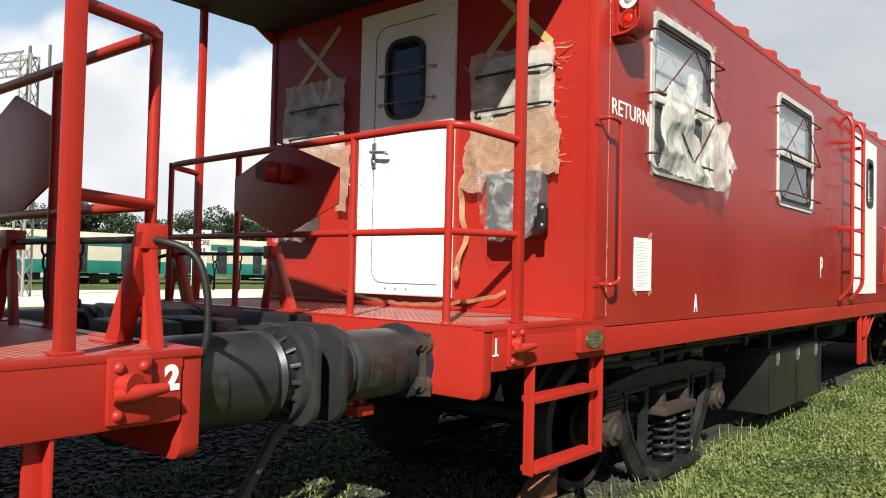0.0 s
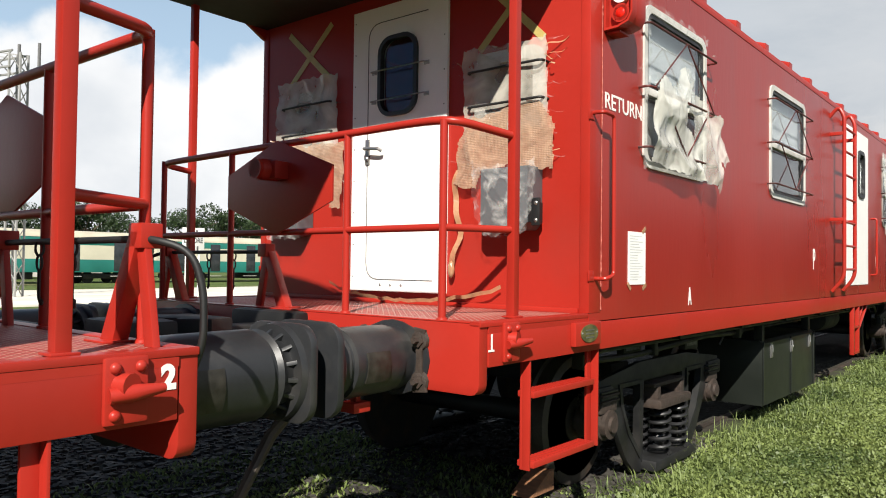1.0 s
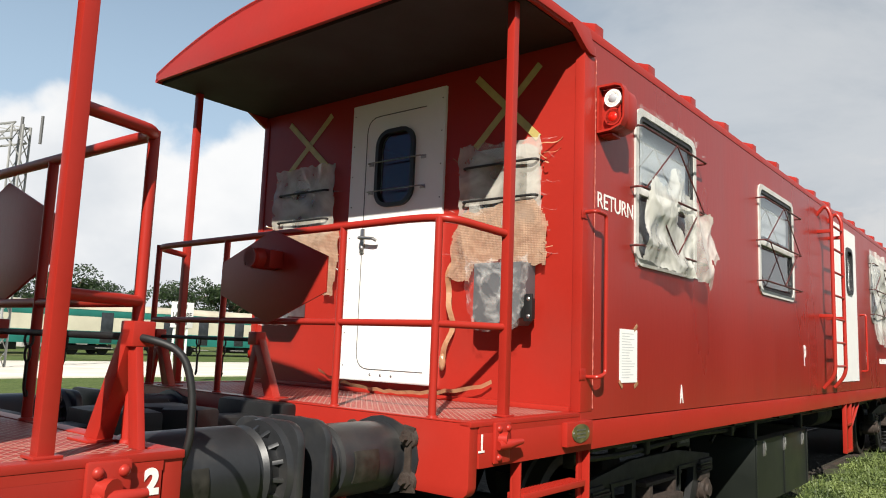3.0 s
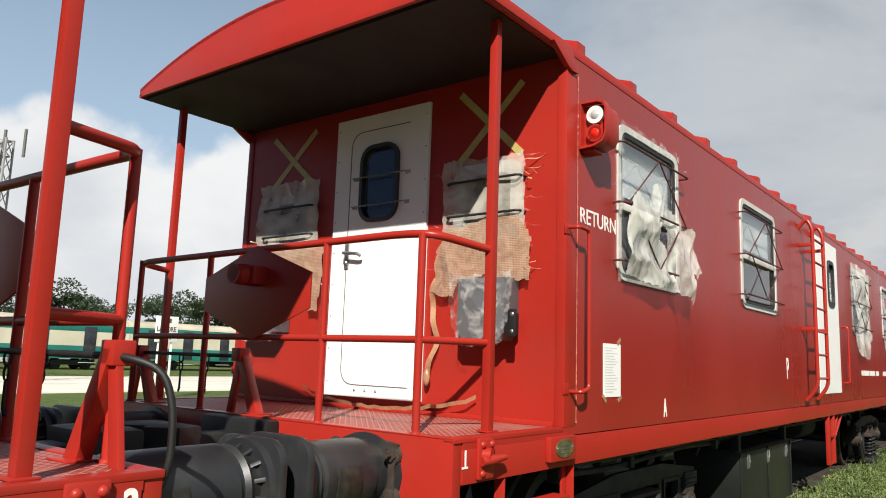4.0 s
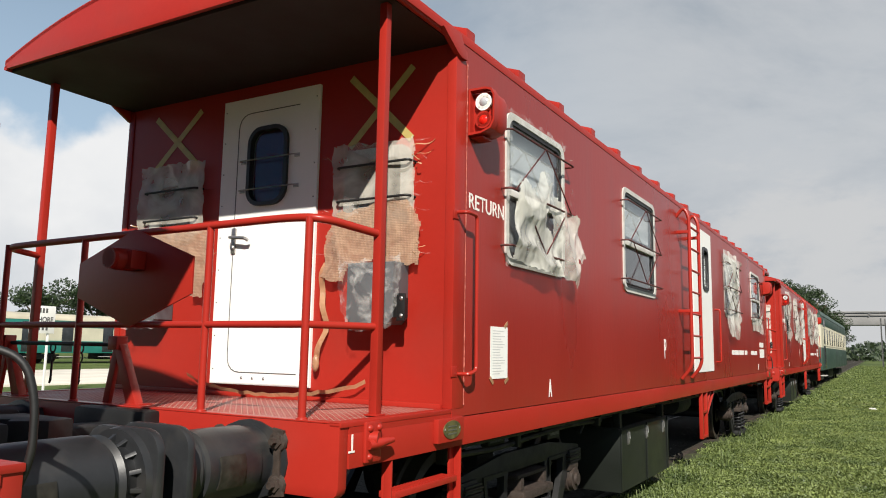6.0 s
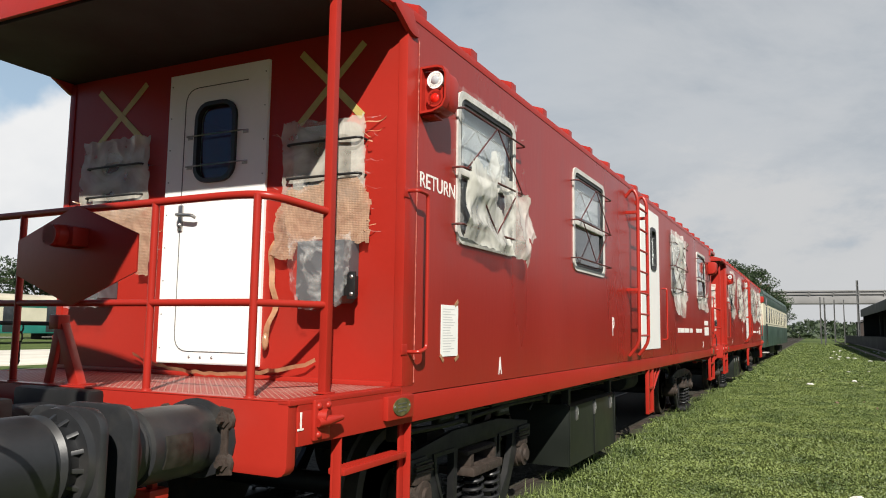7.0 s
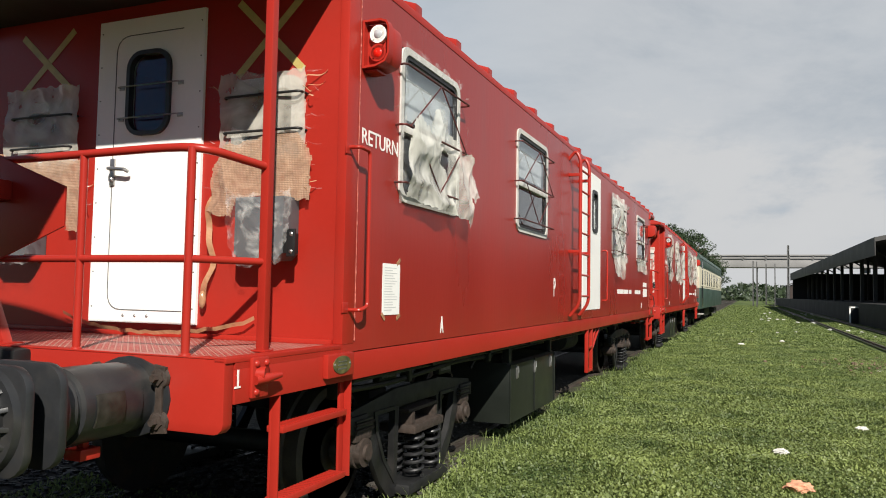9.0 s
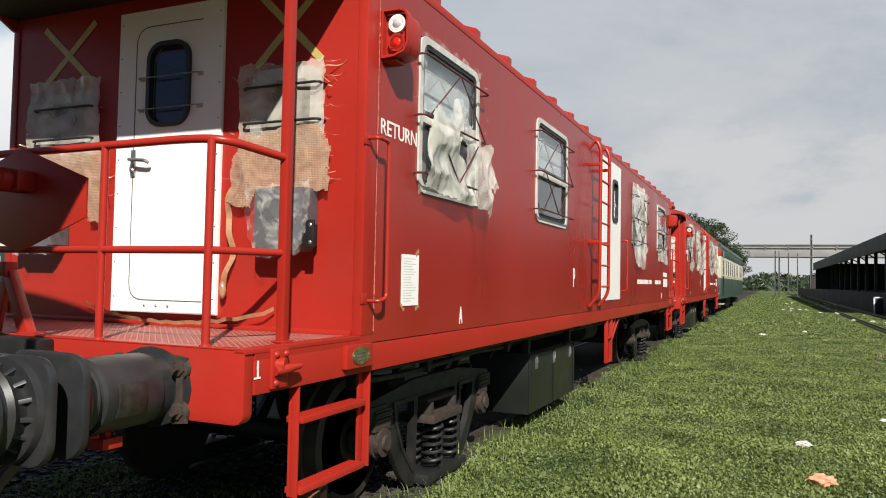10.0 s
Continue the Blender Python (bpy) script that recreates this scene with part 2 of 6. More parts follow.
FILM = plastic_film("clear_film", (0.74, 0.73, 0.7), 0.04, 0.42, n_lo=0.48, n_hi=0.7, scale=11.0, twist=0.5)
FILM_THIN = plastic_film("thin_film", (0.62, 0.58, 0.5), 0.3, 0.66, scale=4.0, twist=1.0)
FILM_MILK = plastic_film("milky_film", (0.72, 0.70, 0.63), 0.34, 0.76, n_lo=0.38, n_hi=0.62, scale=4.5, twist=0.6)
BUBBLE = plastic_film("bubble_wrap", (0.42, 0.27, 0.18), 0.6, 0.92, dots=True)
KRAFT = plastic_film("brown_tape", (0.40, 0.22, 0.12), 0.7, 0.95)


def tread_material():
    m = material("red_tread_plate", (0.30, 0.03, 0.022), 0.55, vary=0.15, scale=3, fine=40, bump=0.0, dirt=(0.34, 0.15, 0.12), dirt_amt=0.7, dirt_scale=3)
    t = m.node_tree
    co, mp = t.nodes.new("ShaderNodeTexCoord"), t.nodes.new("ShaderNodeMapping")
    mp.inputs["Rotation"].default_value = (0, 0, radians(45))
    t.links.new(co.outputs["Object"], mp.inputs[0])
    v = t.nodes.new("ShaderNodeTexBrick")
    v.inputs["Scale"].default_value = 1.0
    v.inputs["Brick Width"].default_value, v.inputs["Row Height"].default_value = 0.045, 0.03
    v.inputs["Mortar Size"].default_value, v.inputs["Mortar Smooth"].default_value = 0.006, 0.5
    t.links.new(mp.outputs[0], v.inputs["Vector"])
    b = t.nodes.new("ShaderNodeBump")
    b.inputs["Strength"].default_value, b.inputs["Distance"].default_value = 1.0, 0.006
    t.links.new(v.outputs["Fac"], b.inputs["Height"])
    p = t.nodes["Principled BSDF"]
    t.links.new(b.outputs[0], p.inputs["Normal"])
    worn = t.nodes.new("ShaderNodeMix")
    worn.data_type = "RGBA"
    worn.inputs[7].default_value = (0.46, 0.24, 0.19, 1)
    half = t.nodes.new("ShaderNodeMath")
    half.operation = "MULTIPLY"
    half.inputs[1].default_value = 0.6
    t.links.new(v.outputs["Fac"], half.inputs[0])
    t.links.new(half.outputs[0], worn.inputs[0])
    t.links.new(p.inputs["Base Color"].links[0].from_socket, worn.inputs[6])
    t.links.new(worn.outputs[2], p.inputs["Base Color"])
    return m


TREAD = tread_material()

# ---- mesh helpers ----


def part(name, bm, mat, parent=None, label="", sharp=35):
    me = bpy.data.meshes.new(name)
    bm.normal_update()
    bm.to_mesh(me)
    bm.free()
    me.materials.append(mat)
    me.polygons.foreach_set("use_smooth", [True] * len(me.polygons))
    me.set_sharp_from_angle(angle=radians(sharp))
    ob = new(name, me)
    if parent is not None:
        ob.parent = parent
        if parent.parent is None:
            ob.matrix_parent_inverse = parent.matrix_basis.inverted()
    if label:
        ob["label"] = label
    return ob


def thing(name, at, label, category, group="", kind=""):
    ob = new(name)
    ob.matrix_basis = pose(*at)
    return tagged(ob, label, category, group, kind)


def box(bm, x0, x1, y0, y1, z0, z1, bev=0.0, rot=None):
    """A bevelled box between the given bounds; rot turns it about its middle."""
    c, s = Vector(((x0 + x1) / 2, (y0 + y1) / 2, (z0 + z1) / 2)), (abs(x1 - x0), abs(y1 - y0), abs(z1 - z0))
    m = Matrix.Translation(c) @ (rot or Matrix.Identity(4)) @ Matrix.Diagonal((*s, 1))
    vs = bmesh.ops.create_cube(bm, size=1, matrix=m)["verts"]
    if bev:
        bmesh.ops.bevel(bm, geom=list({e for v in vs for e in v.link_edges}), offset=min(bev, min(s) * 0.45), segments=2, affect="EDGES", profile=0.6)
    return bm


def tube(bm, pts, r, seg=12, bend=0.0, closed_ends=True):
    """A round pipe along a line of points, its corners rounded by bend."""
    pts = [Vector(p) for p in pts]
    if bend:
        out = [pts[0]]
        for a, b, c in zip(pts, pts[1:], pts[2:]):
            d = min(bend, (a - b).length * 0.49, (c - b).length * 0.49)
            p, q = b + (a - b).normalized() * d, b + (c - b).normalized() * d
            out += [(1 - u) ** 2 * p + 2 * u * (1 - u) * b + u * u * q for u in (0, 0.2, 0.4, 0.6, 0.8, 1)]
        pts = out + [pts[-1]]
    rings, side = [], None
    for i, p in enumerate(pts):
        d = ((pts[i + 1] - p).normalized() if i + 1 < len(pts) else Vector()) + ((p - pts[i - 1]).normalized() if i else Vector())
        d.normalize()
        if side is None:
            side = d.orthogonal().normalized()
        side = (side - d * side.dot(d)).normalized()
        up = d.cross(side)
        rr = r[i] if isinstance(r, (list, tuple)) else r
        rings.append([bm.verts.new(p + (side * math.cos(6.28319 * k / seg) + up * math.sin(6.28319 * k / seg)) * rr) for k in range(seg)])
    for a, b in zip(rings, rings[1:]):
        for k in range(seg):
            bm.faces.new((a[k], a[(k + 1) % seg], b[(k + 1) % seg], b[k]))
    if closed_ends:
        bm.faces.new(rings[0][::-1])
        bm.faces.new(rings[-1])
    return bm


def lathe(bm, axis_from, axis_to, profile, seg=28):
    """A turned solid: profile rows of (share of the way along the axis, radius)."""
    a, b = Vector(axis_from), Vector(axis_to)
    return tube(bm, [a + (b - a) * t for t, _ in profile], [max(r, 0.0005) for _, r in profile], seg)


def prism(bm, outline, axis, lo, hi, bev=0.0):
    """An outline in the plane across axis ('x': y,z; 'y': x,z; 'z': x,y), pulled from lo to hi."""
    def at(p, h):
        return {"x": (h, p[0], p[1]), "y": (p[0], h, p[1]), "z": (p[0], p[1], h)}[axis]
    a, b = [bm.verts.new(at(p, lo)) for p in outline], [bm.verts.new(at(p, hi)) for p in outline]
    n = len(outline)
    fs = [bm.faces.new(a[::-1]), bm.faces.new(b)] + [bm.faces.new((a[i], a[(i + 1) % n], b[(i + 1) % n], b[i])) for i in range(n)]
    bmesh.ops.recalc_face_normals(bm, faces=fs)
    if bev:
        bmesh.ops.bevel(bm, geom=list({e for f in fs[:2] for e in f.edges}), offset=bev, segments=2, affect="EDGES", profile=0.6)
    return bm


def round_rect(x0, x1, z0, z1, r, seg=5):
    pts = []
    for cx, cz, a0 in ((x1 - r, z1 - r, 0), (x0 + r, z1 - r, 90), (x0 + r, z0 + r, 180), (x1 - r, z0 + r, 270)):
        pts += [(cx + r * math.cos(radians(a0 + 90 * k / seg)), cz + r * math.sin(radians(a0 + 90 * k / seg))) for k in range(seg + 1)]
    return pts


def ring(bm, outer, inner, axis, lo, hi):
    """A frame: the band between two outlines of equal length, pulled from lo to hi."""
    def at(p, h):
        return {"x": (h, p[0], p[1]), "y": (p[0], h, p[1])}[axis]
    n = len(outer)
    v = [[bm.verts.new(at(p, h)) for p in o] for o in (outer, inner) for h in (lo, hi)]
    fs = []
    for i in range(n):
        j = (i + 1) % n
        for a, b in ((0, 1), (1, 3), (3, 2), (2, 0)):
            fs.append(bm.faces.new((v[a][i], v[a][j], v[b][j], v[b][i])))
    bmesh.ops.recalc_face_normals(bm, faces=fs)
    return bm


def wall_with_openings(bm, axis, lo, hi, a0, a1, z0, z1, holes):
    """A wall across axis from lo to hi, over a0..a1 and z0..z1, with holes (a0, a1, z0, z1) that go through."""
    av = sorted({a0, a1, *[h[0] for h in holes], *[h[1] for h in holes]})
    for p, q in zip(av, av[1:]):
        here = sorted((h[2], h[3]) for h in holes if h[0] < (p + q) / 2 < h[1])
        z = z0
        for s, e in here + [(z1, z1)]:
            if s > z:
                box(bm, *((lo, hi, p, q) if axis == "x" else (p, q, lo, hi)), z, s)
            z = e
    bmesh.ops.remove_doubles(bm, verts=bm.verts, dist=0.0005)
    inner = [f for f in bm.faces if False]
    seen = {}
    for f in bm.faces:
        seen.setdefault(tuple(sorted(v.index for v in f.verts)), []).append(f)
    return bm


def writing(name, body, size, m, mat, parent, label="", squeeze=1.0, bold=0.0):
    """Stencilled letters with the built-in font, as a thin mesh."""
    cu = bpy.data.curves.new(name, "FONT")
    cu.body, cu.size, cu.extrude, cu.offset = body, size, 0.0008, bold
    tmp = new(name + "_text", cu)
    dg = bpy.context.evaluated_depsgraph_get()
    me = bpy.data.meshes.new_from_object(tmp.evaluated_get(dg))
    bpy.data.objects.remove(tmp)
    me.transform(m @ Matrix.Diagonal((squeeze, 1, 1, 1)))
    me.materials.clear()
    me.materials.append(mat)
    ob = new(name, me)
    ob.parent = parent
    if parent.parent is None:
        ob.matrix_parent_inverse = parent.matrix_basis.inverted()
    if label:
        ob["label"] = label
    return ob

# ---- ground ----
GZ = -0.06


def ground_material():
    m = bpy.data.materials.new("grassy_ground")
    m.use_nodes = True
    t = m.node_tree
    p = t.nodes["Principled BSDF"]
    co = t.nodes.new("ShaderNodeTexCoord")

    def nz(s, d):
        n = t.nodes.new("ShaderNodeTexNoise")
        n.inputs["Scale"].default_value, n.inputs["Detail"].default_value = s, d
        t.links.new(co.outputs["Object"], n.inputs["Vector"])
        return n.outputs[0]

    def ramp(v, lo, hi, a=0.0, b=1.0):
        n = t.nodes.new("ShaderNodeMapRange")
        t.links.new(v, n.inputs[0])
        for i, x in enumerate((lo, hi, a, b)):
            n.inputs[i + 1].default_value = x
        return n.outputs[0]

    def mix(f, a, b):
        n = t.nodes.new("ShaderNodeMix")
        n.data_type = "RGBA"
        for s, v in ((0, f), (6, a), (7, b)):
            if isinstance(v, tuple):
                n.inputs[s].default_value = v
            else:
                t.links.new(v, n.inputs[s])
        return n.outputs[2]

    c = mix(ramp(nz(9, 8), 0.35, 0.65), (0.035, 0.062, 0.014, 1), (0.10, 0.14, 0.04, 1))
    c = mix(ramp(nz(0.35, 5), 0.35, 0.7, 0, 0.6), c, (0.12, 0.145, 0.05, 1))
    c = mix(ramp(nz(0.22, 6), 0.60, 0.72, 0, 0.75), c, (0.19, 0.15, 0.09, 1))
    # dark earth along the line under the wagons, their shade also put into its colour
    s = t.nodes.new("ShaderNodeSeparateXYZ")
    t.links.new(co.outputs["Object"], s.inputs[0])
    of = t.nodes.new("ShaderNodeMath")
    of.operation = "ADD"
    t.links.new(s.outputs[0], of.inputs[0])
    of.inputs[1].default_value = 1.6
    ab = t.nodes.new("ShaderNodeMath")
    ab.operation = "ABSOLUTE"
    t.links.new(of.outputs[0], ab.inputs[0])
    ad = t.nodes.new("ShaderNodeMath")
    ad.operation = "MULTIPLY_ADD"
    t.links.new(nz(4, 4), ad.inputs[0])
    ad.inputs[1].default_value = 0.6
    t.links.new(ab.outputs[0], ad.inputs[2])
    c = mix(ramp(ad.outputs[0], 3.2, 2.8), c, (0.04, 0.036, 0.028, 1))
    t.links.new(c, p.inputs["Base Color"])
    p.inputs["Roughness"].default_value = 0.95
    p.inputs["Specular IOR Level"].default_value = 0.15
    b = t.nodes.new("ShaderNodeBump")
    b.inputs["Strength"].default_value, b.inputs["Distance"].default_value = 0.8, 0.05
    t.links.new(nz(14, 8), b.inputs["Height"])
    t.links.new(b.outputs[0], p.inputs["Normal"])
    return m


bm = bmesh.new()
box(bm, -1500, 1500, -1500, 1800, GZ - 0.5, GZ)
tagged(part("ground", bm, ground_material()), "rough green railway yard ground with weeds and bare earth", "ground", kind="structure")

rng = np.random.default_rng(5)


def scatter(name, n, area, size, tall, keep=None, base=GZ, label=""):
    """Weeds and grass: n tufts of little leaves, thrown over an area."""
    x0, x1, y0, y1 = area
    px, py = rng.uniform(x0, x1, n), rng.uniform(y0, y1, n)
    if keep is not None:
        k = keep(px, py)
        px, py = px[k], py[k]
    n = len(px)
    a = rng.uniform(0, 2 * np.pi, n)
    w = size * rng.uniform(0.5, 1.3, n)
    lean = rng.uniform(0.2, 1.1, n)
    h = tall * rng.uniform(0.25, 1.0, n) * (0.6 + 0.5 * np.sin(px * 2.1 + 1.3 * np.sin(py * 1.7)) ** 2)
    ca, sa = np.cos(a), np.sin(a)
    z0 = base + rng.uniform(-0.01, 0.35, n) * h
    v = np.empty((n, 4, 3))
    ln = h * lean
    v[:, 0] = np.stack([px, py, z0], 1)
    v[:, 1] = np.stack([px - sa * w + ca * ln * 0.5, py + ca * w + sa * ln * 0.5, z0 + h * 0.55], 1)
    v[:, 2] = np.stack([px + ca * ln, py + sa * ln, z0 + h * (1.0 - 0.3 * lean)], 1)
    v[:, 3] = np.stack([px + sa * w + ca * ln * 0.5, py - ca * w + sa * ln * 0.5, z0 + h * 0.55], 1)
    me = bpy.data.meshes.new(name)
    me.vertices.add(n * 4)
    me.vertices.foreach_set("co", v.ravel())
    me.loops.add(n * 4)
    me.loops.foreach_set("vertex_index", np.arange(n * 4, dtype=np.int32))
    me.polygons.add(n)
    me.polygons.foreach_set("loop_start", np.arange(0, n * 4, 4, dtype=np.int32))
    me.update()
    me.validate()
    me.materials.append(GRASS)
    return tagged(new(name, me), label or "low green weeds and grass covering the yard", "grass", kind="stuff")


def clear_of_track(px, py):
    edge = 1.0 + 0.1 * np.sin(py * 2.3) + 0.1 * np.sin(py * 5.1 + 1)
    siding = (np.abs(px - 7.6) < 0.3) | (np.abs(px - 9.28) < 0.3)
    return (px > edge) & ~siding & (rng.uniform(0, 1, len(px)) < np.clip((px - edge) / 0.3, 0.25, 1))


scatter("grass", 120000, (0.85, 5.2, 0.5, 6), 0.0085, 0.042, clear_of_track)
scatter("grass", 150000, (0.85, 6.5, 4.5, 11), 0.011, 0.048, clear_of_track)
scatter("grass", 52000, (0.95, 6.5, 0.5, 12), 0.016, 0.05, clear_of_track, label="broad-leaved weeds among the short grass")
scatter("grass", 170000, (0.85, 10, 10, 24), 0.0125, 0.046, clear_of_track)
scatter("grass", 120000, (0.85, 14, 23, 60), 0.027, 0.07, clear_of_track)
scatter("grass", 70000, (0.85, 22, 59, 130), 0.05, 0.10, clear_of_track)
scatter("grass", 2600, (1.1, 1.75, 0.35, 18), 0.004, 0.20, None, label="tall grass blades along the wagon side")
scatter("grass", 12000, (-1.6, 1.3, -2.6, 1.0), 0.010, 0.06, None, label="sparse dark weeds between the rails")


def rail_line(x, y0, y1, up=0.0):
    bm = bmesh.new()
    prism(bm, [(x - 0.065, GZ - 0.02), (x + 0.065, GZ - 0.02), (x + 0.012, GZ + 0.01), (x + 0.034, GZ + 0.03), (x + 0.034, GZ + 0.06), (x - 0.034, GZ + 0.06), (x - 0.034, GZ + 0.03), (x - 0.012, GZ + 0.01)], "y", y0, y1)
    bm.transform(Matrix.Translation((0, 0, up)))
    tagged(part("rail", bm, RAILSTEEL), "rusty steel running rail half sunk in the weeds", "rail", "rails", kind="structure")


for x in (-0.838, 0.838, 7.6, 9.28, -6.2, -7.9):
    rail_line(x, -60, 220, 0.07 if x > 5 else -0.045)


def ballast(n, area):
    """Dark broken stone between and beside the rails."""
    x0, x1, y0, y1 = area
    c = np.stack([rng.uniform(x0, x1, n), rng.uniform(y0, y1, n), np.full(n, GZ + 0.005)], 1)
    base = np.array([(x, y, z) for x in (-1, 1) for y in (-1, 1) for z in (-1, 1)], float)
    v = base[None] * rng.uniform(0.45, 1.15, (n, 8, 3)) * rng.uniform(0.012, 0.032, (n, 1, 1)) * np.array([1.2, 1.0, 0.7])
    a = rng.uniform(0, 6.28, n)
    ca, sa = np.cos(a)[:, None], np.sin(a)[:, None]
    v = np.stack([v[..., 0] * ca - v[..., 1] * sa, v[..., 0] * sa + v[..., 1] * ca, v[..., 2]], -1) + c[:, None]
    quads = [(0, 1, 3, 2), (4, 6, 7, 5), (0, 4, 5, 1), (2, 3, 7, 6), (0, 2, 6, 4), (1, 5, 7, 3)]
    me = bpy.data.meshes.new("ballast")
    me.from_pydata(v.reshape(-1, 3).tolist(), [], [tuple(8 * i + k for k in q) for i in range(n) for q in quads])
    me.materials.append(STONE)
    tagged(new("ballast", me), "dark ballast stones under and between the vans", "ballast", kind="stuff")


STONE = material("dark_ballast", (0.045, 0.04, 0.033), 0.9, vary=0.45, scale=9, fine=60)
ballast(11000, (-4.2, 1.25, -3.6, 3.0))

# ---- the brake van ----
W, LEN, PITCH = 1.506, 14.5, 17.99
FLOOR, SEAM, SOLE = 1.240, 1.194, 1.03
END_DOOR = (-0.42, 0.47, 1.32, 3.34)
SIDE_WINDOWS = ((0.70, 1.76, 2.165, 3.20), (3.42, 4.63, 2.19, 3.215), (9.15, 10.55, 2.20, 3.22), (12.25, 13.5, 2.20, 3.22))
SIDE_DOOR = (6.66, 8.03, 1.32, 3.36)
END_WINDOWS = ((0.74, 1.17, 2.38, 2.80), (-1.12, -0.68, 2.38, 2.80))


def roof_z(x):
    return 3.785 - 0.275 * (x / 1.5) ** 2


def end_matrix(e):
    """End 1 as drawn; end 2 is the same turned about the wagon's middle."""
    return Matrix.Identity(4) if e == 0 else Matrix.Translation((0, LEN, 0)) @ Matrix.Rotation(math.pi, 4, "Z")


van = thing("brake_van", (0, LEN / 2, 0), "bright red steel brake van with wrapped windows and open end platforms", "railway wagon", "brake vans in the train")


def epart(name, bm, mat, parent, e, label="", sharp=35):
    bm.transform(end_matrix(e))
    return part(name, bm, mat, parent, label, sharp)


def side_window(y0, y1, z0, z1):
    """Aluminium window unit: rounded frame, upper and lower pane, red guard bars on standoffs."""
    bm = bmesh.new()
    r = 0.09
    ring(bm, round_rect(y0 - 0.016, y1 + 0.016, z0 - 0.016, z1 + 0.016, r + 0.01), round_rect(y0 + 0.03, y1 - 0.03, z0 + 0.03, z1 - 0.03, r), "x", 1.478, 1.524)
    win = part("window", bm, FRAME, van, "white window frame with dirty sealant")
    zm = z0 + (z1 - z0) * 0.47
    bm = bmesh.new()
    box(bm, 1.485, 1.52, y0 + 0.045, y1 - 0.045, zm - 0.025, zm + 0.025, 0.006)
    part("crossbar", bm, FRAME, win)
    for a, b, dx in ((z0 + 0.03, zm, 0.0), (zm, z1 - 0.03, 0.008)):
        bm = bmesh.new()
        box(bm, 1.488 + dx, 1.493 + dx, y0 + 0.03, y1 - 0.03, a, b)
        pane = part("pane", bm, GLASS, win)
        pane.visible_shadow = False
    bm = bmesh.new()
    ring(bm, round_rect(y0 + 0.031, y1 - 0.031, z0 + 0.031, z1 - 0.031, r), round_rect(y0 + 0.06, y1 - 0.06, z0 + 0.06, z1 - 0.06, r - 0.02), "x", 1.495, 1.515)
    part("gasket", bm, RUBBER, win, "black rubber window gasket")
    # pale blind part way down inside
    bm = bmesh.new()
    box(bm, 1.44, 1.446, y0 + 0.02, y1 - 0.02, zm + 0.1, z1 + 0.02)
    part("blind", bm, BLIND, win, "grey window blind")
    h = z1 - z0
    for k, z in enumerate((z0 + 0.10 * h, z0 + 0.47 * h, z0 + 0.86 * h)):
        bm = bmesh.new()
        tube(bm, [(1.50, y0 - 0.07, z), (1.585, y0 - 0.07, z), (1.585, y1 + 0.07, z), (1.50, y1 + 0.07, z)], 0.008, 8, 0.03)
        part("guard_bar", bm, GUARD, win)
    ym = (y0 + y1) / 2
    for a, b in (((y0, z0 + 0.47 * h), (ym, z0 + 0.86 * h)), ((ym, z0 + 0.86 * h), (y1, z0 + 0.47 * h)), ((y0 + 0.1, z0 + 0.47 * h), (ym, z0 + 0.10 * h)), ((ym, z0 + 0.10 * h), (y1 - 0.1, z0 + 0.47 * h))):
        bm = bmesh.new()
        tube(bm, [(1.588, *a), (1.588, *b)], 0.0055, 8)
        part("guard_bar", bm, GUARD, win)


def end_window(x0, x1, z0, z1, e):
    bm = bmesh.new()
    ring(bm, round_rect(x0 - 0.04, x1 + 0.04, z0 - 0.04, z1 + 0.04, 0.09), round_rect(x0 + 0.035, x1 - 0.035, z0 + 0.035, z1 - 0.035, 0.06), "y", -0.025, 0.03)
    win = epart("window", bm, FRAME, van, e, "pale window frame under film")
    bm = bmesh.new()
    box(bm, x0 + 0.02, x1 - 0.02, 0.012, 0.018, z0 + 0.02, z1 - 0.02)
    epart("pane", bm, GLASS, win, e).visible_shadow = False
    for z in (z0 + 0.12, z1 - 0.08):
        bm = bmesh.new()
        tube(bm, [(x0 - 0.06, 0.0, z), (x0 - 0.06, -0.08, z), (x1 + 0.06, -0.08, z), (x1 + 0.06, 0.0, z)], 0.008, 8, 0.03)
        epart("guard_bar", bm, BLACK, win, e)


